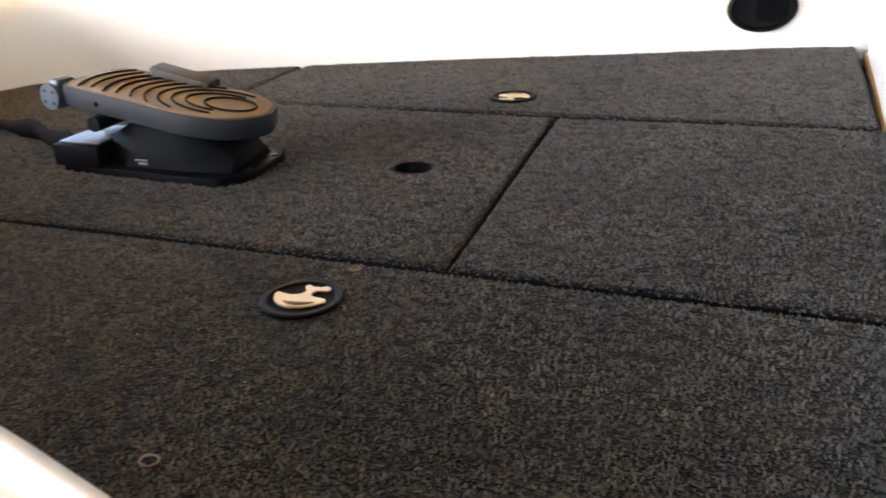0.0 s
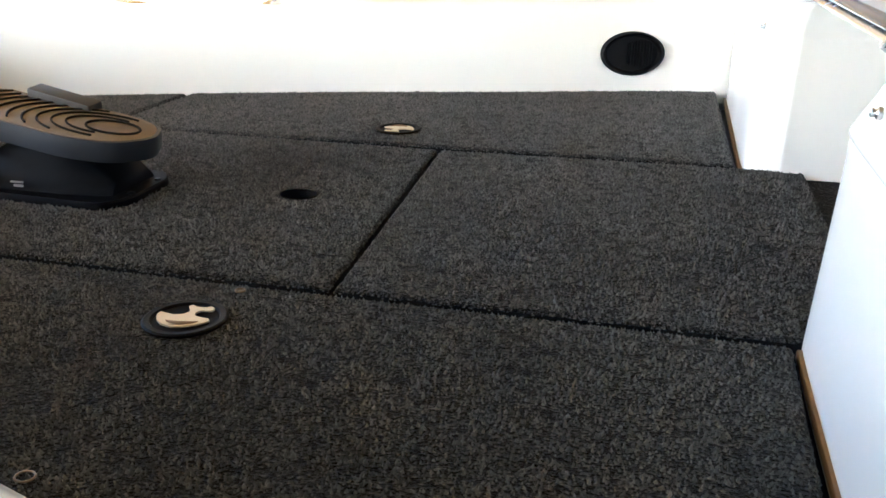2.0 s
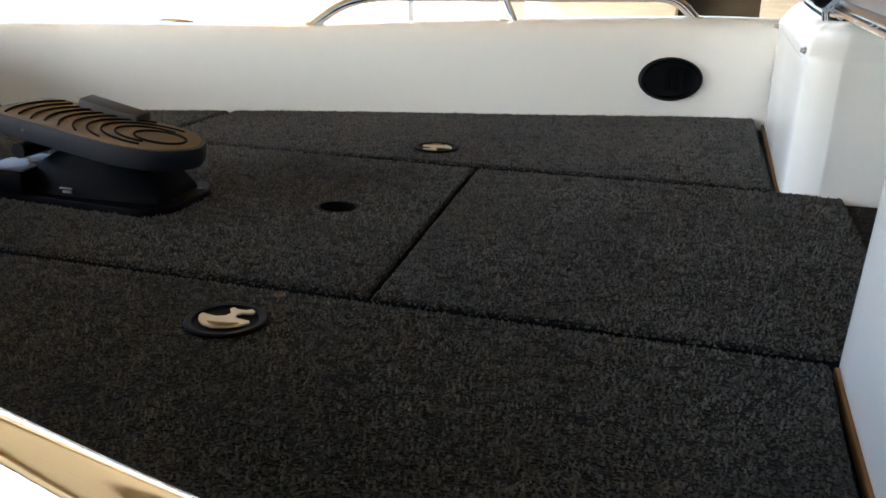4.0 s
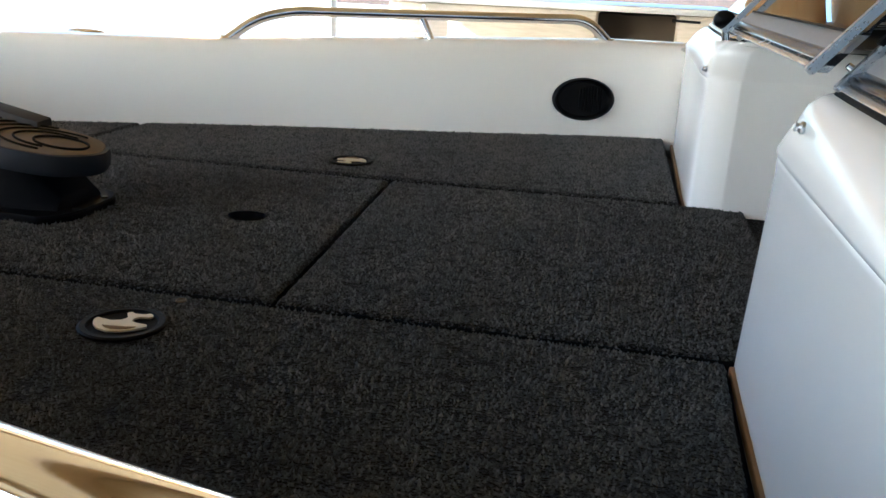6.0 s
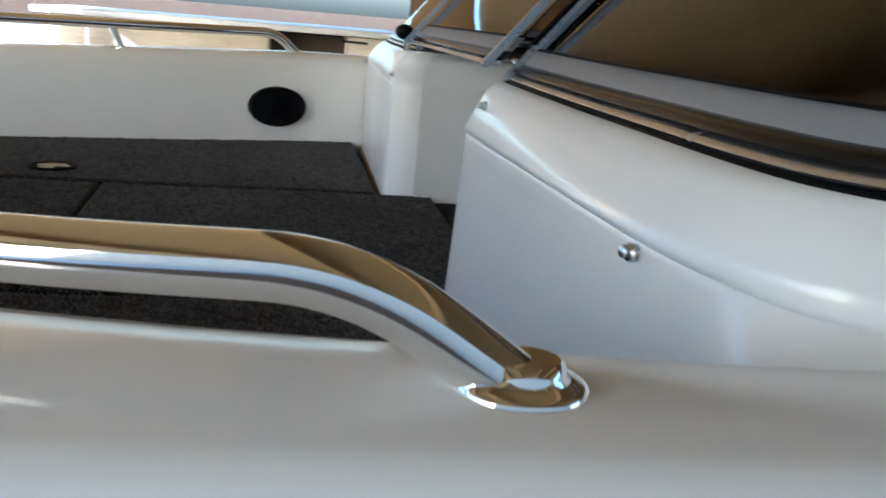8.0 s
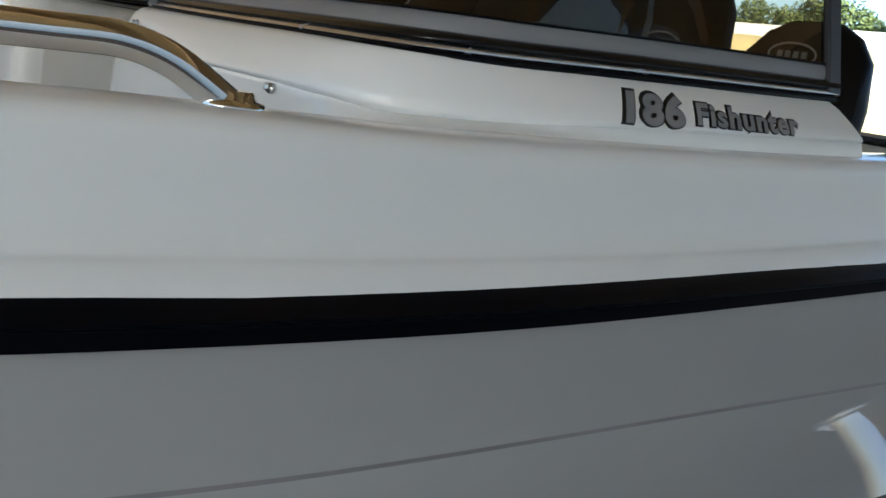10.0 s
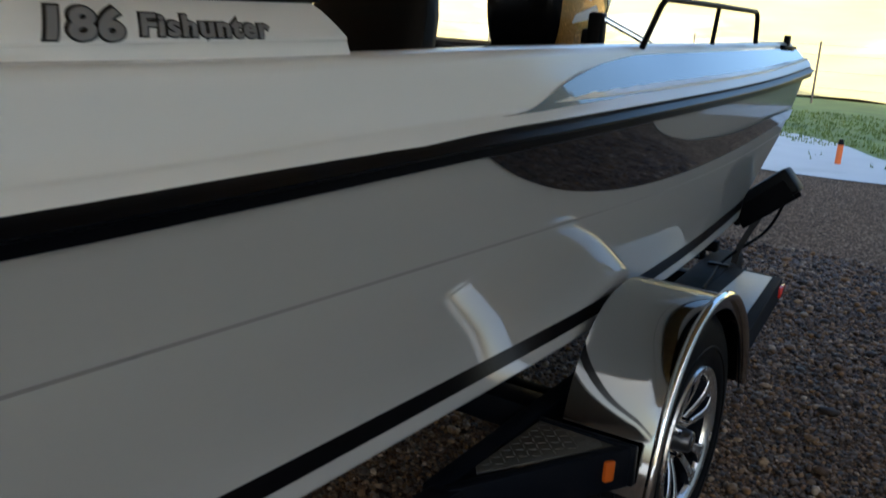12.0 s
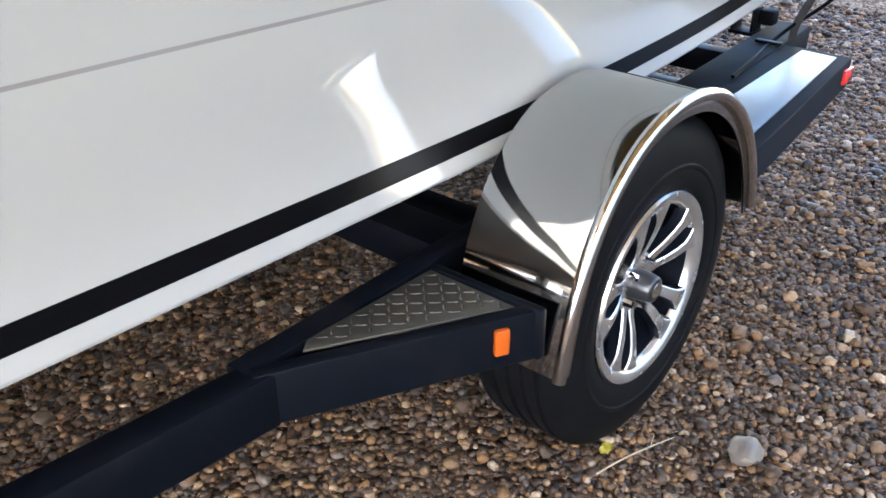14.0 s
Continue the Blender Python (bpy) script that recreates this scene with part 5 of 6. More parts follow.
def build_outboard():
    o = (3.95, 0.0, 0.55)
    mo = thing("outboard_motor", "black outboard motor with gold and silver graphics", "outboard motor", o)
    add = own_part(mo, o)
    rows = spline([(1.26, 3.72, 4.04), (1.30, 3.70, 4.10), (1.42, 3.67, 4.20), (1.60, 3.655, 4.28), (1.78, 3.66, 4.27), (1.90, 3.70, 4.18), (1.96, 3.78, 4.08)], 4)
    wide = spline([(0.30, 0, 0), (0.36, 0, 0), (0.41, 0, 0), (0.43, 0, 0), (0.42, 0, 0), (0.37, 0, 0), (0.26, 0, 0)], 4)
    secs = []
    for p, w in zip(rows, wide):
        z, x0, x1, w = p.x, p.y, p.z, w.x
        cx, hx = (x0 + x1) / 2, (x1 - x0) / 2
        ring = []
        for t in np.linspace(0, 2 * math.pi, 56, endpoint=False):
            c, q = math.cos(t), math.sin(t)
            ring.append((cx + hx * math.copysign(abs(c) ** 0.5, c), w / 2 * math.copysign(abs(q) ** 0.5, q), z))
        secs.append(ring)
    bm = bmesh.new()
    ring_loft(bm, secs, True, cap=True)
    cowl = add("cowl", bm, COWLBLACK, "glossy black cowl", angle=75)
    bm = bmesh.new()
    cyl(bm, (3.66, -0.10, 1.52), (3.64, -0.10, 1.52), 0.02, 0.018, 18)
    add("cowl_cap", bm, PLASTIC)
    tree = BVHTree.FromPolygons([v.co for v in cowl.data.vertices], [tuple(p.vertices) for p in cowl.data.polygons])
    graphics = (("gold_panel", [(3.70, 1.67), (3.95, 1.61), (4.09, 1.49), (4.07, 1.35), (3.95, 1.30), (3.73, 1.29)], GOLD, "gold wedge graphic", 0.003),
                ("silver_panel", [(3.76, 1.80), (3.93, 1.92), (4.18, 1.90), (4.27, 1.65), (4.23, 1.40), (4.12, 1.33), (4.13, 1.50), (3.99, 1.665), (3.80, 1.71)], DECALWHITE, "silver wedge graphic", 0.003),
                ("swoosh", [(3.80, 1.45), (3.98, 1.50), (4.08, 1.42), (4.06, 1.38), (3.96, 1.44), (3.78, 1.41)], DECALWHITE, "pale swoosh", 0.005),
                ("letter_bar", [(3.74, 1.58), (3.93, 1.545), (3.93, 1.51), (3.74, 1.545)], DECALWHITE, "pale lettering bar", 0.005))
    for name, pts, mat, lab, off in graphics:
        bm = bmesh.new()
        pp = outline_round([(a, 0, b) for a, b in pts], 0.012, 4)
        vs = [bm.verts.new((p.x, 0, p.z)) for p in pp]
        bmesh.ops.triangle_fill(bm, edges=[bm.edges.new((vs[k - 1], vs[k])) for k in range(len(vs))], use_beauty=True)
        for k in range(3):
            bmesh.ops.subdivide_edges(bm, edges=[e for e in bm.edges if e.calc_length() > 0.03], cuts=1)
            bmesh.ops.triangulate(bm, faces=bm.faces[:])
        for v in bm.verts:
            hit = tree.ray_cast(Vector((v.co.x, -2, v.co.z)), Vector((0, 1, 0)))[0]
            v.co.y = (hit.y if hit else -0.15) - off
        add(name, bm, mat, lab, angle=60)
    add("midsection", box(3.97, 0, 1.02, 0.26, 0.2, 0.55, bevel=0.05, seg=3), BLACKGEL)
    add("clamp_bracket", box(3.84, 0, 1.12, 0.07, 0.3, 0.34, bevel=0.015), PLASTIC)
    add("cavitation_plate", box(4.08, 0, 0.66, 0.42, 0.22, 0.015, bevel=0.005), BLACKGEL)
    bm = bmesh.new()
    tube(bm, [(3.82, 0, 0.52), (3.9, 0, 0.52), (4.1, 0, 0.52), (4.25, 0, 0.52)], lambda u: 0.02 + 0.045 * math.sin(math.pi * min(1, u * 0.85 + 0.1)), 20)
    bx(bm, 4.02, 0, 0.62, 0.2, 0.05, 0.26, 0.02)
    add("gearcase", bm, BLACKGEL)
    for i in range(3):
        bm = bmesh.new()
        bx(bm, 0, 0, 0.085, 0.015, 0.09, 0.14, 0.006)
        bm.transform(Matrix.Translation((4.24, 0, 0.52)) @ Matrix.Rotation(radians(120 * i + 20), 4, "X") @ Matrix.Rotation(radians(25), 4, "Z"))
        add("propeller_blade", bm, BLACKPAINT)


build_outboard()


def build_stern_rail():
    """The black grab rail on the aft quarter and the folded arm beside it."""
    bm = bmesh.new()
    path = filleted([(2.20, -1.150, gun_z(2.2) - 0.005), (2.30, -1.150, 1.444), (2.75, -1.146, 1.455), (3.14, -1.136, 1.462), (3.16, -1.136, gun_z(3.16))], 0.035, 6)
    tube(bm, path, 0.0072, 12)
    boat_part("stern_rail", bm, RUBBER, "black coated stern grab rail")
    bm = bmesh.new()
    tube(bm, [(2.72, -1.146, 1.454), (2.70, -1.146, gun_z(2.7))], 0.006, 10)
    boat_part("rail_post", bm, RUBBER)
    o2 = (2.9, -0.75, 1.30)
    g = thing("rod_holder", "black and chrome rod holder folded on the aft deck", "rod holder", o2)
    add2 = own_part(g, o2)
    bm = bmesh.new()
    tube(bm, [(2.9, -0.72, 1.42), (2.95, -0.90, 1.335)], 0.01, 10)
    add2("arm", bm, STEEL)
    bm = bmesh.new()
    bx(bm, 2.9, -0.72, 1.365, 0.05, 0.05, 0.13, 0.012)
    bx(bm, 2.9, -0.69, 1.345, 0.04, 0.03, 0.07, 0.01)
    add2("joint", bm, PLASTIC)


build_stern_rail()


# ---- trailer ----
trailer = thing("boat_trailer", "black steel boat trailer with polished fenders and alloy wheels", "trailer", (2.0, 0, 0))
t_add = own_part(trailer, (2.0, 0, 0))
WX, WZ, WR = 2.478, 0.336, 0.350


def bar(bm, a, b, w, h, bevel=0.006):
    a, b = Vector(a), Vector(b)
    d = (b - a)
    L = d.length
    ang = math.atan2(d.y, d.x)
    tl = -math.asin(d.z / L)
    bx(bm, *((a + b) / 2), L, w, h, bevel, Matrix.Rotation(ang, 4, "Z") @ Matrix.Rotation(tl, 4, "Y"))


def build_wheel(sgn):
    yo = sgn * 1.305
    W = 0.205
    wheel = new("wheel")
    wheel.parent = trailer
    wheel.matrix_parent_inverse = Matrix.Translation(-Vector((2.0, 0, 0)))

    def ringset(prof, n, mat, name, lab="", cap=False, smooth=40):
        bm = bmesh.new()
        rings = []
        for d, r in prof:
            r = r * 1.045 if r < 0.33 else r
            rings.append([(WX + r * math.cos(t), yo - sgn * d, WZ + r * math.sin(t)) for t in np.linspace(0, 2 * math.pi, n, endpoint=False)])
        ring_loft(bm, rings, True, cap=cap)
        return part(name, bm, mat, wheel, lab, True, smooth)
    R = WR
    tread = []
    for d0 in (0.030, 0.062, 0.096, 0.132, 0.164):
        tread += [(d0, R), (d0 + 0.004, R - 0.007), (d0 + 0.009, R - 0.007), (d0 + 0.013, R)]
    prof = [(0.012, 0.192), (0.002, 0.205), (-0.004, 0.228), (-0.004, 0.240), (-0.0065, 0.243), (-0.0065, 0.248), (-0.004, 0.251), (-0.004, 0.262), (0.0, 0.285), (0.006, 0.305), (0.016, 0.322)] + tread + [(0.190, 0.322), (0.2, 0.30), (0.208, 0.26), (0.205, 0.21), (0.19, 0.192)]
    ringset(prof, 64, TYRE, "tyre", "black rubber tyre", smooth=30)
    ringset([(0.004, 0.197), (-0.002, 0.194), (-0.003, 0.187), (0.001, 0.178), (0.008, 0.170), (0.020, 0.167)], 56, WHEELALU, "rim", "bright machined rim")
    ringset([(0.018, 0.170), (0.03, 0.167), (0.11, 0.158), (0.19, 0.19)], 56, BLACKPAINT, "barrel", "black rim barrel")
    ringset([(0.095, 0.17), (0.10, 0.02), (0.105, 0.001)], 40, BLACKPAINT, "brake_plate", "dark backing plate")
    # five broad spokes, each split by a slot
    for i in range(5):
        an = radians(100 + 72 * i)
        rad, tan_, nn = Vector((math.cos(an), 0, math.sin(an))), Vector((-math.sin(an), 0, math.cos(an))), Vector((0, -sgn, 0))
        hub_c = Vector((WX, yo, WZ))
        for k in (-1, 1):
            bm = bmesh.new()
            rings = []
            for r, off, w0, w1, dep in ((0.042, 0.011, 0.0115, 0.014, 0.040), (0.068, 0.0155, 0.0105, 0.0135, 0.032), (0.092, 0.0215, 0.0105, 0.0140, 0.022), (0.120, 0.0275, 0.0110, 0.0155, 0.013), (0.142, 0.0325, 0.0130, 0.0170, 0.008), (0.157, 0.036, 0.020, 0.023, 0.006), (0.173, 0.038, 0.030, 0.034, 0.005)):
                r_ = math.sqrt(r * r - off * off) * 1.045
                c = hub_c + rad * r_ + tan_ * (k * off) + nn * dep
                a, b = (w0, w1) if k > 0 else (w1, w0)
                rings.append([c - tan_ * a + nn * 0.026, c - tan_ * (a - 0.001) + nn * 0.003, c - tan_ * (a - 0.0035), c + tan_ * (b - 0.0035), c + tan_ * (b - 0.001) + nn * 0.003, c + tan_ * b + nn * 0.026])
            ring_loft(bm, rings, True, cap=True, mats=[1, 0, 0, 0, 1, 1])
            part("spoke", bm, [WHEELALU, BLACKPAINT], wheel, "", True, 35)
    ringset([(0.038, 0.034), (0.036, 0.050), (0.040, 0.064), (0.07, 0.068)], 28, WHEELALU, "hub", "machined hub ring", cap=False)
    ringset([(-0.006, 0.0005), (-0.006, 0.020), (-0.004, 0.024), (0.0, 0.027), (0.03, 0.031), (0.05, 0.033)], 28, HUBGREY, "hub_cap", "grey protruding hub cap", cap=False)
    ringset([(-0.0075, 0.0005), (-0.0078, 0.012), (-0.006, 0.015)], 24, STEEL, "cap_badge", "bright hub cap centre", cap=False)
    for i in range(5):
        bm = bmesh.new()
        a = radians(64 + 72 * i)
        c = Vector((WX + 0.050 * math.cos(a), 0, WZ + 0.050 * math.sin(a)))
        cyl(bm, (c.x, yo - sgn * 0.016, c.z), (c.x, yo - sgn * 0.055, c.z), 0.0075, 0.0095, 6)
        part("wheel_nut", bm, STEEL, wheel)


def build_fender(sgn):
    y0, y1 = sgn * 1.085, sgn * 1.325
    pts = [(2.115, 0.322), (2.135, 0.42), (2.165, 0.52), (2.215, 0.61), (2.285, 0.68), (2.37, 0.722), (2.47, 0.737), (2.57, 0.725), (2.655, 0.69), (2.735, 0.63), (2.795, 0.555), (2.838, 0.47), (2.862, 0.395)]
    path = spline([(x, 0, z) for x, z in pts], 5)
    bm = bmesh.new()
    rings = []
    for i, p in enumerate(path):
        t = (path[min(i + 1, len(path) - 1)] - path[max(i - 1, 0)]).normalized()
        nrm = Vector((-t.z, 0, t.x))
        ring = []
        for y, d in ((y0, -0.012), (y0, 0.0), (y0 + (y1 - y0) * 0.25, 0.0015), (y0 + (y1 - y0) * 0.5, 0.002), (y0 + (y1 - y0) * 0.75, 0.0015), (y1 - sgn * 0.0125, 0.0003), (y1 - sgn * 0.010, 0.0), (y1 - sgn * 0.004, -0.002), (y1, -0.008), (y1, -0.034), (y1 - sgn * 0.004, -0.034), (y1 - sgn * 0.006, -0.014), (y1 - sgn * 0.02, -0.004), (y0 + sgn * 0.004, -0.004), (y0 + sgn * 0.004, -0.012)):
            ring.append(Vector((p.x, y, p.z)) + nrm * d)
        rings.append(ring)
    ring_loft(bm, rings, True, cap=True)
    f = t_add("fender", bm, BRUSHED, "polished stainless steel fender", angle=50)
    bm = bmesh.new()
    tube(bm, [Vector((p.x, y1 + sgn * 0.001, p.z)) for p in path], 0.0125, 14)
    t_add("fender_lip", bm, STEEL, "rolled polished fender lip")
    # inner apron closing the fender towards the frame
    bm = bmesh.new()
    ring_loft(bm, [[(p.x, y0, p.z) for p in path], [(p.x, y0, 0.33) for p in path], [(p.x, y0 + sgn * 0.004, 0.33) for p in path], [(p.x, y0 + sgn * 0.004, p.z) for p in path]], False)
    t_add("fender_apron", bm, BLACKPAINT, "black inner fender apron")


def diamond_plate(corners, z, name, label, mat):
    """A tread plate with raised lozenges in alternate directions."""
    o = [Vector((a, b, 0)) for a, b in corners]
    ob = t_add(name, lid(o, z, 0.004, 0.001), mat, label)
    xs, ys = [c[0] for c in corners], [c[1] for c in corners]

    def inside(x, y):
        s = 0
        k = len(corners)
        for i in range(k):
            a, b = corners[i], corners[(i + 1) % k]
            cr = (b[0] - a[0]) * (y - a[1]) - (b[1] - a[1]) * (x - a[0])
            if abs(cr) / math.hypot(b[0] - a[0], b[1] - a[1]) < 0.012:
                return False
            if s and (cr > 0) != (s > 0):
                return False
            s = cr
        return True
    bm = bmesh.new()
    row = 0
    for x in np.arange(min(xs), max(xs), 0.022):
        row += 1
        col = 0
        for y in np.arange(min(ys), max(ys), 0.022):
            col += 1
            if inside(x, y):
                a = radians(45 if (row + col) % 2 else -45)
                d, n_ = Vector((math.cos(a), math.sin(a), 0)), Vector((-math.sin(a), math.cos(a), 0))
                c = Vector((x, y, z))
                q = [bm.verts.new(c + d * 0.011), bm.verts.new(c + n_ * 0.003), bm.verts.new(c - d * 0.011), bm.verts.new(c - n_ * 0.003)]
                tp = [bm.verts.new(c + d * 0.006 + Vector((0, 0, 0.0015))), bm.verts.new(c - d * 0.006 + Vector((0, 0, 0.0015)))]
                bm.faces.new((q[0], q[1], tp[0]))
                bm.faces.new((q[0], tp[0], q[3]))
                bm.faces.new((q[2], tp[1], q[1]))
                bm.faces.new((q[2], q[3], tp[1]))
                bm.faces.new((q[1], tp[1], tp[0]))
                bm.faces.new((q[3], tp[0], tp[1]))
    lz = t_add("tread_relief", bm, mat, smooth=False)
    tagged(lz, kind="stuff")
    return ob


def build_trailer():
    for sgn in (-1, 1):
        bm = bmesh.new()
        bar(bm, (-1.6, sgn * 0.55, 0.40), (0.6, sgn * 0.99, 0.395), 0.055, 0.10)
        t_add("frame_rail", bm, BLACKPAINT, "black steel front rail")
        bm = bmesh.new()
        bar(bm, (0.58, sgn * 0.99, 0.39), (1.72, sgn * 1.045, 0.388), 0.06, 0.10)
        t_add("frame_rail", bm, BLACKPAINT, "black steel side rail")
        bm = bmesh.new()
        bar(bm, (1.68, sgn * 1.02, 0.389), (3.80, sgn * 0.955, 0.43), 0.05, 0.10)
        t_add("frame_rail", bm, BLACKPAINT, "black steel rear side rail")
        bm = bmesh.new()
        bar(bm, (1.69, sgn * 1.045, 0.391), (2.115, sgn * 1.268, 0.402), 0.03, 0.10)
        t_add("step_beam", bm, BLACKPAINT, "black diagonal step beam")
        bm = bmesh.new()
        bar(bm, (2.112, sgn * 1.04, 0.40), (2.112, sgn * 1.29, 0.405), 0.02, 0.10)
        t_add("step_end", bm, BLACKPAINT)
        diamond_plate([(1.775, sgn * 1.068), (2.098, sgn * 1.238), (2.098, sgn * 1.046), (1.80, sgn * 1.05)], 0.447, "step_plate", "grey diamond tread step plate", DIAMOND)
        bm = box(0, 0, 0, 0.027, 0.014, 0.050, bevel=0.004)
        bm.transform(Matrix.Translation((2.045, sgn * 1.252, 0.408)) @ Matrix.Rotation(sgn * math.atan2(0.223, 0.425), 4, "Z"))
        t_add("marker_lamp", bm, AMBER, "amber side marker lamp")
        # rear step
        z = 0.455
        bm = bmesh.new()
        pts = [(2.80, sgn * 1.06), (2.86, sgn * 1.30), (3.845, sgn * 1.195), (3.865, sgn * 0.975), (3.2, sgn * 0.985)]
        bmx = lid([Vector((a, b, 0)) for a, b in pts], 0.496, 0.09, 0.008)
        t_add("rear_step", bmx, STEPBLACK, "black rear step box")
        bmx = lid([Vector((a, b, 0)) for a, b in [(2.9, sgn * 1.09), (2.92, sgn * 1.255), (3.80, sgn * 1.165), (3.81, sgn * 1.055), (3.25, sgn * 1.085)]], 0.501, 0.004, 0.001)
        t_add("rear_step_plate", bmx, STEPGREY, "pale aluminium rear step plate")
        bm = bmesh.new()
        bar(bm, (3.02, sgn * 0.990, 0.450), (4.12, sgn * 0.905, 0.458), 0.12, 0.092)
        t_add("rear_beam", bm, STEPBLACK, "dark blue-black beam beside the rear step")
        bm = bmesh.new()
        for dy in (-0.034, 0.034):
            bx(bm, 3.97, sgn * (0.800 + dy), 0.527, 0.075, 0.008, 0.085, 0.003)
        bx(bm, 3.97, sgn * 0.800, 0.488, 0.085, 0.085, 0.012, 0.003)
        bx(bm, 4.0, sgn * 0.860, 0.538, 0.05, 0.055, 0.05, 0.008)
        t_add("roller_bracket", bm, MATTBLACK, "black roller bracket")
        bm = bmesh.new()
        cyl(bm, (3.95, sgn * 0.705, 0.522), (3.95, sgn * 0.762, 0.522), 0.026, 0.022, 20)
        t_add("roller", bm, ALUFRAME, "pale grey guide roller")
        bm = box(3.80, sgn * 1.205, 0.452, 0.07, 0.014, 0.045, bevel=0.004)
        t_add("side_tail_lamp", bm, REDLENS, "red side tail lamp")
        bm = box(3.868, sgn * 1.08, 0.45, 0.014, 0.15, 0.06, bevel=0.004)
        t_add("tail_lamp", bm, REDLENS, "red tail lamp")
        build_wheel(sgn)
        build_fender(sgn)
        # bunk
        bm = bmesh.new()
        bar(bm, (0.6, sgn * 0.62, 0.54), (3.7, sgn * 0.62, 0.58), 0.09, 0.05)
        t_add("bunk", bm, CARPET, "carpeted bunk board")
        for x in (0.9, 2.27, 3.4):
            bm = bmesh.new()
            bx(bm, x, sgn * 0.62, 0.475, 0.05, 0.05, 0.11, 0.004)
            t_add("bunk_post", bm, BLACKPAINT)
    for x, z, w in ((0.75, 0.38, 0.07), (2.27, 0.375, 0.11), (3.45, 0.40, 0.07), (3.8, 0.42, 0.07)):
        bm = bmesh.new()
        bx(bm, x, 0, z, w, 1.96, 0.08, 0.006)
        t_add("cross_member", bm, BLACKPAINT, "black steel cross member")
    bm = bmesh.new()
    bar(bm, (WX, -1.12, WZ), (WX, 1.12, WZ), 0.05, 0.05)
    t_add("axle", bm, BLACKPAINT)
    bm = bmesh.new()
    bar(bm, (-2.9, 0, 0.42), (-1.3, 0, 0.40), 0.075, 0.10)
    t_add("tongue", bm, BLACKPAINT, "black steel tongue")
    bm = bmesh.new()
    cyl(bm, (-2.7, 0, 0.0), (-2.7, 0, 0.42), 0.03, 0.03, 18)
    cyl(bm, (-2.7, 0, 0.0), (-2.7, 0, 0.02), 0.09, 0.08, 24)
    t_add("jack", bm, ALU, "tongue jack with foot")


build_trailer()


def build_guide():
    o = (3.9, -1.0, 0.5)
    g = thing("tie_down_strap", "black ratchet tie-down strap between the transom eye and the trailer", "strap", o)
    add = own_part(g, o)

    def ribbon(points, w, thick):
        bm = bmesh.new()
        path = spline(points, 8)
        rings = []
        for i, p in enumerate(path):
            t = (path[min(i + 1, len(path) - 1)] - path[max(i - 1, 0)]).normalized()
            side = t.cross(Vector((1, 0, 0))).normalized() * w / 2
            up = side.cross(t).normalized() * thick / 2
            rings.append([p - side - up, p + side - up, p + side + up, p - side + up])
        ring_loft(bm, rings, True, cap=True)
        return bm
    add("webbing", ribbon([(3.90, -0.985, 0.502), (3.89, -1.0, 0.57), (3.89, -1.05, 0.69), (3.90, -1.13, 0.85)], 0.024, 0.003), WEBBING, "dusty grey-black webbing", smooth=False)
    bm = bmesh.new()
    tube(bm, spline([(3.40, -1.018, 0.502), (3.62, -0.985, 0.503), (3.80, -0.955, 0.505), (3.89, -0.985, 0.55), (3.93, -1.09, 0.66), (3.92, -1.16, 0.84)], 8), 0.006, 8)
    add("cord", bm, MATTBLACK, "thin black cord along the rear beam")
    bm = bmesh.new()
    bx(bm, 3.80, -0.952, 0.509, 0.022, 0.085, 0.010, 0.003)
    add("cord_clip", bm, PLASTIC, "black cord clip")
    bm = bmesh.new()
    a, b = Vector((3.88, -0.95, 0.70)), Vector((3.90, -1.17, 0.885))
    d = b - a
    turn = Matrix.Rotation(math.atan2(d.z, -d.y) * -1, 4, "X")
    bx(bm, *((a + b) / 2), 0.10, d.length, 0.105, 0.014, turn)
    add("ratchet", bm, PLASTIC, "black ratchet body")
    bm = bmesh.new()
    for dx in (-0.056, 0.056):
        c = (a + b) / 2 + Vector((dx, -0.02, -0.022))
        bx(bm, *c, 0.006, d.length * 0.8, 0.085, 0.002, turn)
    add("ratchet_plate", bm, MATTBLACK, "dark side plates")


build_guide()


# ---- ground, shelter and surroundings ----
def sheet(name, outline, z, mat, label, cat, kind="structure", thick=0.0):
    bm = bmesh.new()
    bm.faces.new([bm.verts.new((x, y, z)) for x, y in outline])
    ob = part(name, bm, mat, None, label, False)
    return tagged(ob, label, cat, kind=kind)


sheet("ground", [(-900, -900), (900, -900), (900, 900), (-900, 900)], 0.0, GRAVEL, "brown pea gravel yard", "ground")
sheet("pavement", [(-40, -30), (-3.2, -30), (-3.2, 5.4), (9.5, 5.4), (9.5, 40), (-40, 40)], 0.008, CONCRETE, "pale sunlit concrete yard beyond the shelter", "pavement")
sheet("lawn", [(14.5, -30), (34, -30), (34, 30), (14.5, 30), (13.2, 6), (13.8, 0)], 0.008, LAWN, "green lawn beyond the gravel", "grass")
# wet patch: the sky's reflection is put in as matt pale colour
wet = spline([(10.6, -3.2, 0), (11.4, -1.4, 0), (11.2, 0.2, 0), (11.5, 1.8, 0), (13.6, 3.0, 0), (17.5, 2.6, 0), (16.2, 0.8, 0), (14.0, -0.4, 0), (13.6, -2.0, 0), (12.8, -3.6, 0)], 5)
sheet("pale_patch", [(p.x, p.y) for p in wet], 0.014, CONCRETE, "wet patch between gravel and lawn, reflected sky put in as pale colour", "pavement")


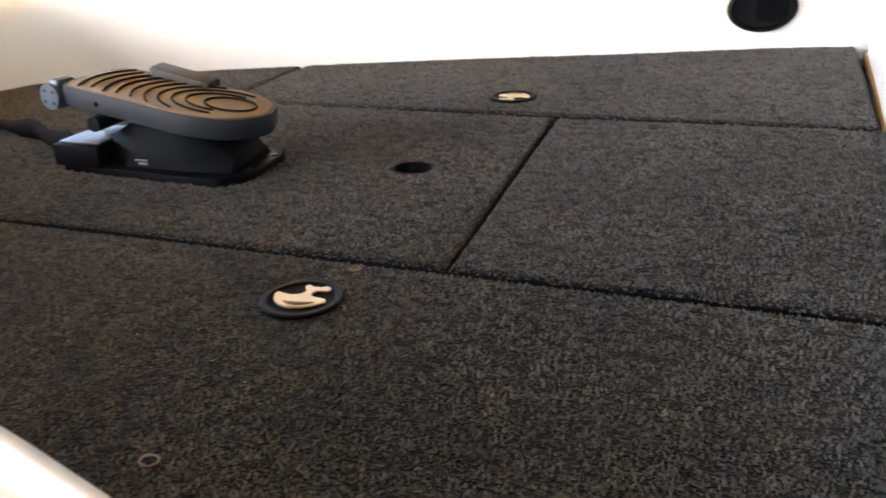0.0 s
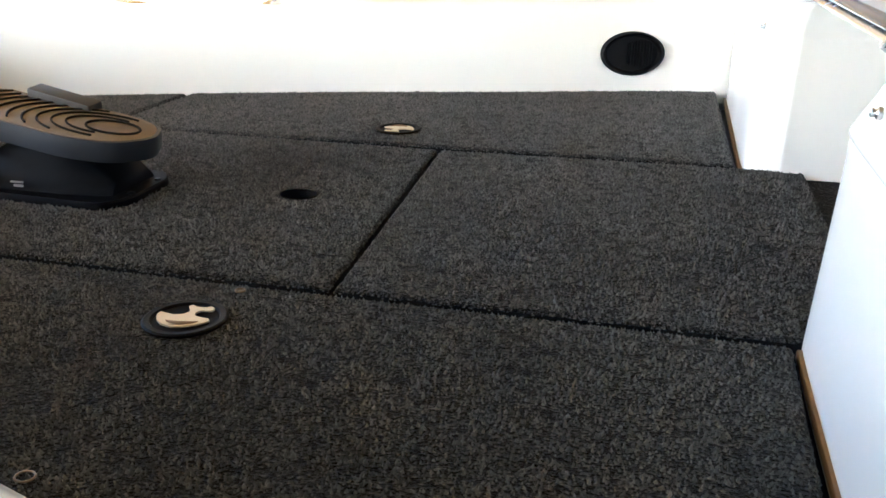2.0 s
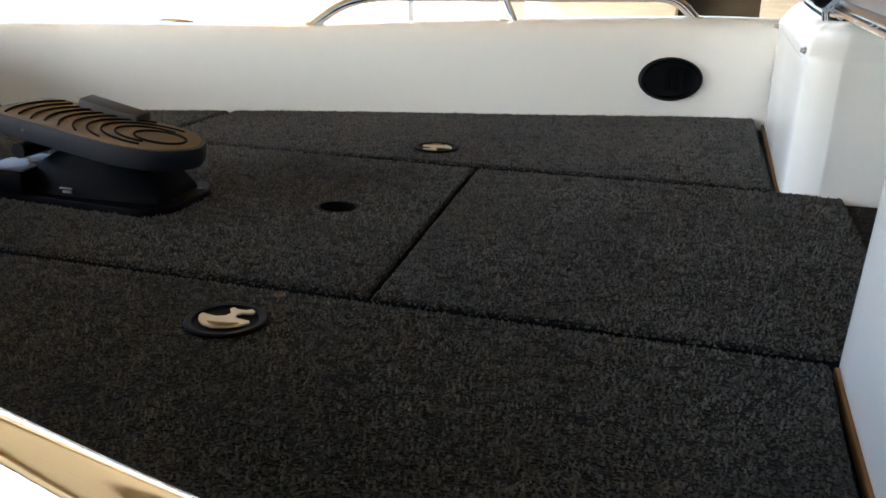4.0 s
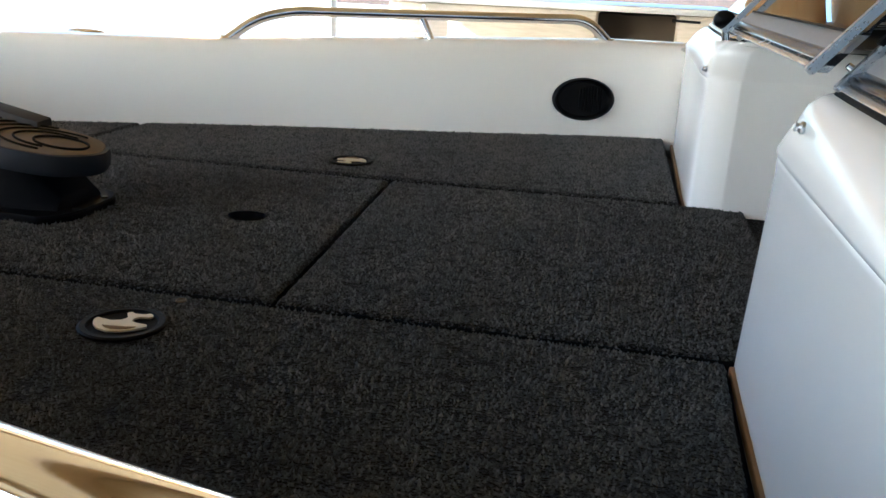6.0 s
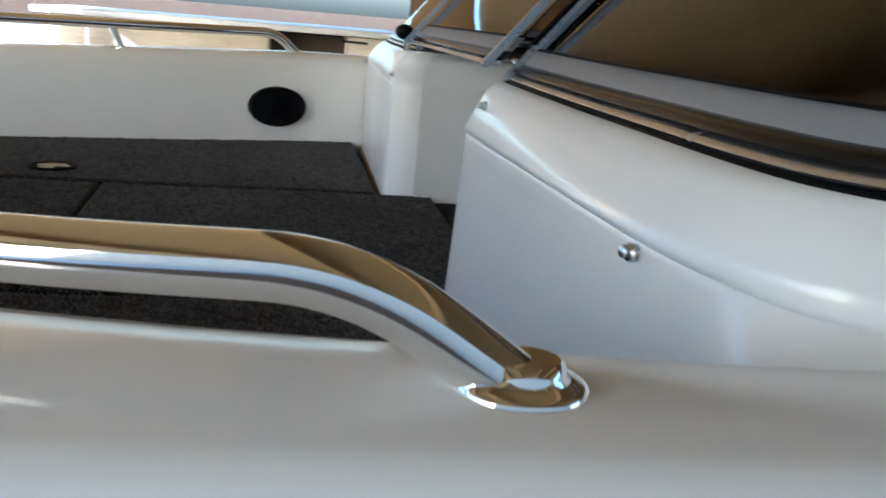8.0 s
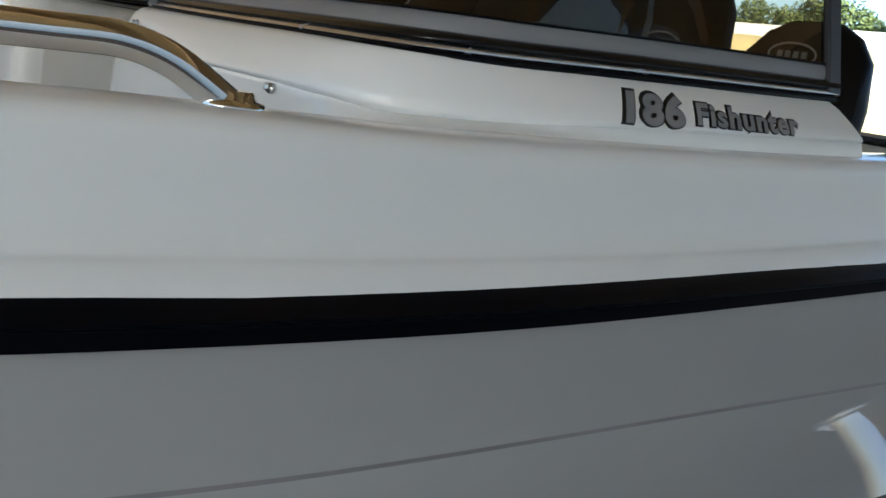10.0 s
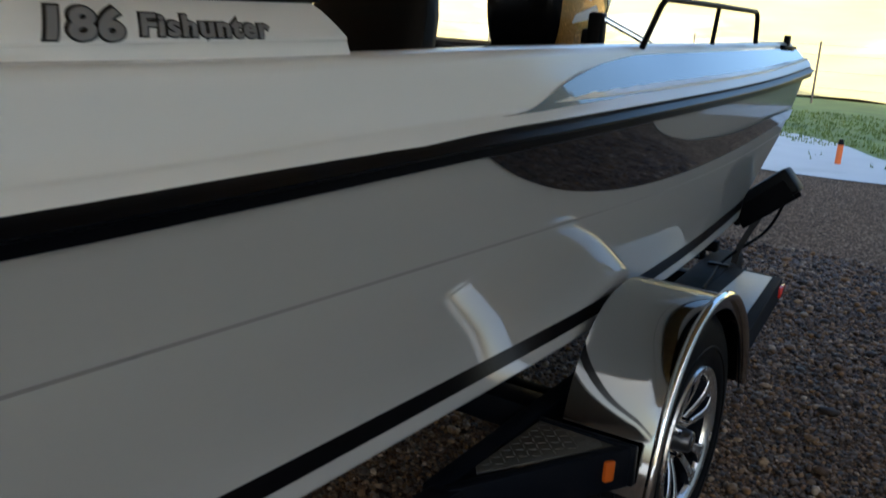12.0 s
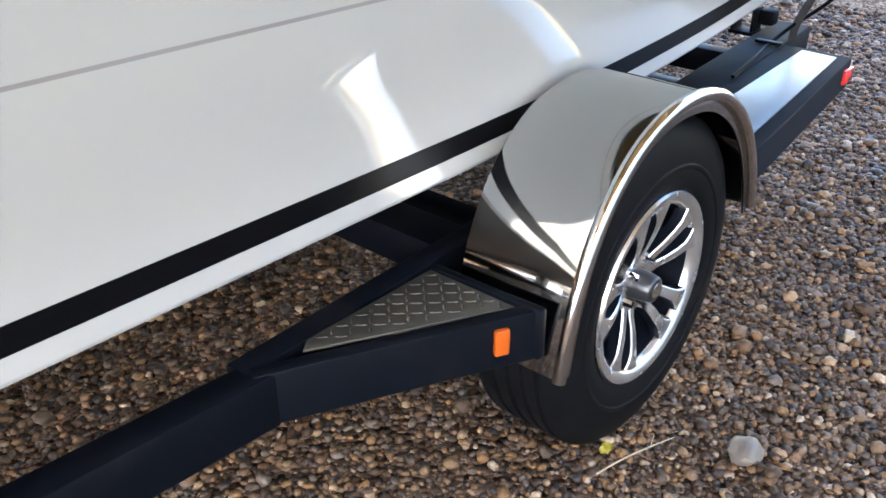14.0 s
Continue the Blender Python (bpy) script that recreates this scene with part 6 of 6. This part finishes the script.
def build_tufts():
    """Grass tufts that break up the lawn and its ragged edge along the pale wet patch."""
    rng = random.Random(12)
    bm = bmesh.new()
    for i in range(5200):
        x = 13.0 + 12.0 * rng.random() ** 1.5
        y = rng.uniform(-6.5, 5.5)
        if x < 14.9 + 0.9 * math.sin(y * 1.1) + 0.35 * math.sin(y * 4.3) and rng.random() < 0.97:
            continue
        for k in range(3):
            a, h = rng.uniform(0, 6.28), rng.uniform(0.03, 0.09)
            w = rng.uniform(0.01, 0.022)
            b = Vector((x + rng.uniform(-0.05, 0.05), y + rng.uniform(-0.05, 0.05), 0.004))
            d, lean = Vector((math.cos(a), math.sin(a), 0)), rng.uniform(-0.06, 0.06)
            bm.faces.new((bm.verts.new(b - d * w), bm.verts.new(b + d * w), bm.verts.new(b + Vector((lean, lean * 0.7, h)))))
    tagged(part("grass_tufts", bm, LAWN, None, "", False), "ragged tufts of green grass on the lawn", "grass", kind="stuff")


build_tufts()


def build_bank():
    """The sunlit dry bank beyond the lawn."""
    bm = bmesh.new()
    xs = [33, 35, 37.5, 40, 43, 47, 55, 90]
    zs = [0.0, 0.8, 2.0, 3.3, 4.5, 5.5, 6.3, 6.7]
    rings = []
    for x, z in zip(xs, zs):
        rings.append([(x + 1.5 * math.sin(y * 0.11), y, z + 0.25 * noise.noise((x * 0.2, y * 0.15, 0))) for y in np.linspace(-70, 90, 60)])
    ring_loft(bm, rings, False)
    tagged(part("bank", bm, DRYGRASS, None), "bank of sunlit dry yellow grass", "hillside", kind="structure")
    bm = bmesh.new()
    bx(bm, 48.5, 10, 6.0, 0.3, 160, 1.1)
    tagged(part("garden_wall", bm, WHITEPAINT, None), "long white garden wall on top of the bank", "wall", kind="structure")


build_bank()


def build_fence():
    o = (30, 0, 0)
    f = thing("wire_fence", "thin wire fence with slim posts along the lawn", "fence", o)
    add = own_part(f, o)
    for y in range(-12, 40, 4):
        bm = bmesh.new()
        cyl(bm, (30, y, 0), (30, y, 1.9), 0.035, 0.03, 10)
        add("post", bm, BARK)
    for z in (0.5, 1.0, 1.5, 1.8):
        bm = bmesh.new()
        tube(bm, [(30, -12, z), (30, 12, z), (30, 36, z)], 0.006, 6)
        add("wire", bm, ALU)


build_fence()


def build_tree(x, y, z, h, r, seed):
    rnd = random.Random(seed)
    o = (x, y, z)
    t = thing("tree", "leafy green tree behind the white wall", "tree", o, group="trees behind the wall")
    add = own_part(t, o)
    bm = bmesh.new()
    tube(bm, [(x, y, z - 0.3), (x + 0.1, y, z + h * 0.3), (x + 0.15, y + 0.1, z + h * 0.6), (x, y, z + h * 0.85)], lambda u: 0.28 * (1 - u) + 0.05, 10)
    for i in range(7):
        a = rnd.uniform(0, 6.28)
        zz = z + h * rnd.uniform(0.3, 0.6)
        tube(bm, [(x + 0.1, y, zz), (x + math.cos(a) * r * 0.4, y + math.sin(a) * r * 0.4, zz + h * 0.12), (x + math.cos(a) * r * 0.8, y + math.sin(a) * r * 0.8, zz + h * 0.26)], lambda u: 0.10 * (1 - u) + 0.02, 7)
    add("trunk", bm, BARK, "brown trunk and limbs")
    verts, faces = [], []
    clumps = []
    for i in range(26):
        a, e = rnd.uniform(0, 6.28), rnd.uniform(-0.5, 1.0)
        rr = r * rnd.uniform(0.35, 1.0)
        clumps.append((x + math.cos(a) * rr, y + math.sin(a) * rr, z + h * 0.62 + e * h * 0.36 * (1 - 0.35 * rr / r), r * rnd.uniform(0.18, 0.36)))
    for cx, cy, cz, cr in clumps:
        for k in range(210):
            d = Vector((rnd.gauss(0, 1), rnd.gauss(0, 1), rnd.gauss(0, 0.8)))
            d = d.normalized() * cr * rnd.uniform(0.4, 1.0) ** 0.5
            c = Vector((cx, cy, cz)) + d
            s = rnd.uniform(0.10, 0.2)
            u = Vector((rnd.uniform(-1, 1), rnd.uniform(-1, 1), rnd.uniform(-1, 1))).normalized() * s
            w = u.orthogonal().normalized() * s * 0.6
            b = len(verts)
            verts += [c - u, c + w, c + u, c - w]
            faces.append((b, b + 1, b + 2, b + 3))
    me = bpy.data.meshes.new("crown")
    me.from_pydata([tuple(v) for v in verts], [], faces)
    me.materials.append(LEAF)
    ob = new("crown", me)
    ob.parent = t
    ob.matrix_parent_inverse = Matrix.Translation(-Vector(o))
    ob["label"] = "uneven green crown"


for i, (x, y, h, r) in enumerate(((54, 5, 7.0, 3.8), (55, 10, 8.0, 4.2), (56, 0.5, 7.0, 3.6), (54, 15, 6.5, 3.6), (56, 20.5, 4.6, 3.2), (57, 27, 4.0, 3.0), (58, 34, 4.6, 3.4), (55, -5, 7, 3.8), (60, 41, 5.0, 3.6), (62, 7.5, 9.0, 4.6), (62, 13, 8.5, 4.4))):
    build_tree(x, y, 4.7, h, r, i + 3)


def build_marker():
    o = (12.9, 0.15, 0)
    c = thing("marker_post", "small orange marker post beside the puddle", "marker post", o)
    add = own_part(c, o)
    bm = bmesh.new()
    cyl(bm, (12.9, 0.15, 0), (12.9, 0.15, 0.27), 0.04, 0.038, 14)
    add("post", bm, ORANGE)
    bm = bmesh.new()
    cyl(bm, (12.9, 0.15, 0.27), (12.9, 0.15, 0.34), 0.042, 0.026, 14)
    add("cap", bm, PLASTIC, "dark cap")


build_marker()


# the open shelter over the boat
def build_shelter():
    x0, x1, y0, y1, z = -3.7, 4.7, -3.5, 6.4, 2.62
    bm = box((x0 + x1) / 2, (y0 + y1) / 2, z + 0.16, x1 - x0, y1 - y0, 0.03)
    tagged(part("ceiling", bm, PLY, None, "", False), "plywood ceiling of the open boat shelter", "ceiling", kind="structure")
    bm = box((x0 + x1) / 2, (y0 + y1) / 2, z + 0.22, x1 - x0 + 0.3, y1 - y0 + 0.3, 0.06)
    tagged(part("roof", bm, WHITEPAINT, None, "", False), "flat roof over the boat shelter", "roof", kind="structure")
    sh = thing("shelter_frame", "pine rafters and white posts that carry the shelter roof", "shelter frame", (0, 0, 0), kind="structure")
    add = own_part(sh, (0, 0, 0))
    for x in np.arange(x0 + 0.2, x1, 1.2):
        add("rafter", box(x, (y0 + y1) / 2, z + 0.06, 0.05, y1 - y0 - 0.1, 0.16, bevel=0.003), RAFTER)
    for x in (-1.97, -1.76, 4.2):
        add("post", box(x, 4.8 if x < 0 else y1 - 0.2, z / 2, 0.13, 0.13, z, bevel=0.006), WHITEPAINT, "white painted post")
    add("post", box(4.2, y0 + 0.2, z / 2, 0.13, 0.13, z, bevel=0.006), WHITEPAINT, "white painted post")
    # unseen deep beam, added to cut the bright yard's reflection in the gunwale
    add("header_beam", box((x0 + x1) / 2, y1 - 0.1, z - 0.295, x1 - x0 - 0.1, 0.09, 0.75, bevel=0.006), RAFTER, "deep pine header beam")
    add("fascia", box(x1 - 0.02, (y0 + y1) / 2, z + 0.08, 0.04, y1 - y0, 0.22, bevel=0.004), WHITEPAINT, "white fascia board")
    wall = new("wall_shed")
    tagged(wall, "tan upright board wall of the shed beside the yard", "shed wall", kind="structure")
    data = None
    for k in range(36):
        b = box(1.32 + 0.22 * k, 6.15, 1.30, 0.216, 0.03, 2.58, bevel=0.004) if data is None else None
        if data is None:
            ob = part("board", b, BOARD, wall, "", False)
            data = ob.data
        else:
            ob = new("board", data)
            ob.parent = wall
            ob.location.x = 0.22 * k
            ob.location.y = 0.006 * (k % 2)
    tagged(part("roof_shed", box(7.25, 4.2, z + 0.20, 4.6, 4.4, 0.06), RAFTER, None, "", False), "low wooden lean-to roof along the shed wall", "roof", kind="structure")
    # an unseen house block, added to keep sun and sky off the yard
    tagged(part("shade_block_house", box(7.75, -11.0, 3.6, 32.5, 3.0, 7.2), SIDING, None, "", False), "unseen beige house block added to shade the yard", "house wall", kind="structure")


build_shelter()


def build_bench_shed():
    o = (1.3, 6.4, 0)
    s = thing("storage_trailer", "low beige utility trailer with pale lid and brown bay", "utility trailer", o)
    add = own_part(s, o)
    add("body", box(-0.75, 6.4, 0.72, 1.65, 1.2, 1.0, bevel=0.01), SIDING, "beige panelled body")
    add("body", box(0.90, 6.4, 0.72, 0.42, 1.2, 1.0, bevel=0.01), SIDING, "beige panelled body")
    add("bay", box(0.38, 6.6, 0.72, 0.62, 0.8, 0.95), BAYBROWN, "dark brown open bay")
    bm = bmesh.new()
    cyl(bm, (0.66, 5.787, 1.182), (0.85, 5.787, 1.178), 0.009, 0.009, 10)
    cyl(bm, (0.655, 5.80, 1.182), (0.655, 5.775, 1.182), 0.016, 0.016, 12)
    add("latch_bar", bm, PLASTIC, "thin black latch bar")
    add("lid", box(-0.275, 6.4, 1.25, 2.8, 1.35, 0.05, bevel=0.01), WHITEPAINT, "pale lid")
    for x in (-1.2, 0.85):
        bm = bmesh.new()
        cyl(bm, (x, 5.78, 0.3), (x, 5.62, 0.3), 0.3, 0.3, 28)
        add("wheel", bm, TYRE, "black wheel")


build_bench_shed()


# ---- gravel stones ----
def build_stones():
    rng = np.random.default_rng(5)
    ico = bmesh.new()
    bmesh.ops.create_icosphere(ico, subdivisions=1, radius=1.0)
    ico.verts.ensure_lookup_table()
    bv = np.array([v.co for v in ico.verts])
    bf = np.array([[v.index for v in f.verts] for f in ico.faces])
    ico.free()
    N = 112000
    x = 0.7 + 6.1 * rng.uniform(0, 1, N) ** 1.45
    y = rng.uniform(-2.9, 0.1, N)
    keep = (rng.uniform(0, 1, N) < np.where((y > -0.55) & (x > 2.9), 0.35, 1.0))
    x, y = x[keep], y[keep]
    n = len(x)
    size = rng.lognormal(np.log(0.0066), 0.34, n) * (1 + 0.16 * np.maximum(0, x - 2.4))
    sc = np.stack([size * rng.uniform(0.8, 1.4, n), size * rng.uniform(0.7, 1.1, n), size * rng.uniform(0.5, 0.8, n)], 1)
    ang = rng.uniform(0, 2 * np.pi, n)
    jit = 1 + rng.uniform(-0.26, 0.26, (n, len(bv), 1))
    v = bv[None] * jit * sc[:, None, :]
    c, s = np.cos(ang)[:, None], np.sin(ang)[:, None]
    vx = v[..., 0] * c - v[..., 1] * s + x[:, None]
    vy = v[..., 0] * s + v[..., 1] * c + y[:, None]
    vz = v[..., 2] + sc[:, 2:3] * rng.uniform(0.2, 1.3, n)[:, None]
    V = np.stack([vx, vy, vz], -1).reshape(-1, 3)
    F = (bf[None] + (np.arange(n) * len(bv))[:, None, None]).reshape(-1, 3)
    me = bpy.data.meshes.new("gravel_stones")
    me.from_pydata(V.tolist(), [], F.tolist())
    me.polygons.foreach_set("use_smooth", np.ones(len(me.polygons), bool))
    me.materials.append(PEBBLE)
    tagged(new("gravel_stones", me), "loose brown and tan pea gravel", "gravel", kind="stuff")


build_stones()


def build_cobble():
    bm = bmesh.new()
    bmesh.ops.create_icosphere(bm, subdivisions=3, radius=1.0)
    for v in bm.verts:
        k = 1 + 0.30 * noise.noise(v.co * 1.4) + 0.08 * noise.noise(v.co * 4)
        v.co = Vector((v.co.x * 0.042 * k + 2.52, v.co.y * 0.034 * k - 1.535, v.co.z * 0.026 * k + 0.024))
    tagged(part("cobble_stone", bm, surface("river_stone", (0.15, 0.125, 0.10), 0.6, vary=0.35, scale=25, fine=200, bump=0.2, dirt=(0.17, 0.13, 0.09)), None), "fist-sized pale stone lying on the gravel", "stone")
    bm = bmesh.new()
    pts = [(-0.02, 0), (-0.008, 0.011), (0.012, 0.012), (0.024, 0.0), (0.012, -0.011), (-0.008, -0.011)]
    vs = [bm.verts.new((2.335 + a, -1.315 + b, 0.026 + 0.004 * math.sin(a * 150))) for a, b in pts]
    bm.faces.new(vs)
    bmesh.ops.solidify(bm, geom=bm.faces[:], thickness=0.001)
    tagged(part("fallen_leaf", bm, surface("yellow_leaf", (0.65, 0.55, 0.08), 0.6, vary=0.2, scale=60, fine=300), None), "small yellow fallen leaf by the tyre", "leaf")


build_cobble()


def build_small_finds():
    """A twig on the gravel, and a loose washer and a screw head on the carpet."""
    bm = bmesh.new()
    tube(bm, spline([(2.262, -1.340, 0.022), (2.33, -1.362, 0.030), (2.40, -1.382, 0.026), (2.462, -1.404, 0.024)], 6), lambda u: 0.0022 - 0.0010 * u, 7)
    tube(bm, [(2.40, -1.382, 0.026), (2.425, -1.375, 0.036)], 0.0011, 6)
    tagged(part("twig", bm, surface("dry_twig", (0.34, 0.27, 0.18), 0.8, vary=0.2, scale=40, fine=200), None), "thin pale dry twig lying on the gravel", "twig")
    bm = bmesh.new()
    tube(bm, [(-0.095 + 0.008 * math.cos(t), -0.752 + 0.007 * math.sin(t), DECK + 0.0042) for t in np.linspace(0, 2 * math.pi, 24)], 0.0010, 7, cap=False)
    tagged(part("washer_ring", bm, DULLBRASS, None), "small loose brass ring lying on the carpet", "ring")
    bm = bmesh.new()
    cyl(bm, (-0.101, -0.377, DECK - 0.001), (-0.101, -0.377, DECK + 0.0012), 0.0034, 0.0030, 14)
    tube(bm, [(-0.101 + 0.0055 * math.cos(t), -0.377 + 0.0055 * math.sin(t), DECK + 0.0015) for t in np.linspace(0, 2 * math.pi, 24)], 0.0012, 7, cap=False)
    boat_part("deck_screw", bm, DULLBRASS, "small brass screw cup")


build_small_finds()
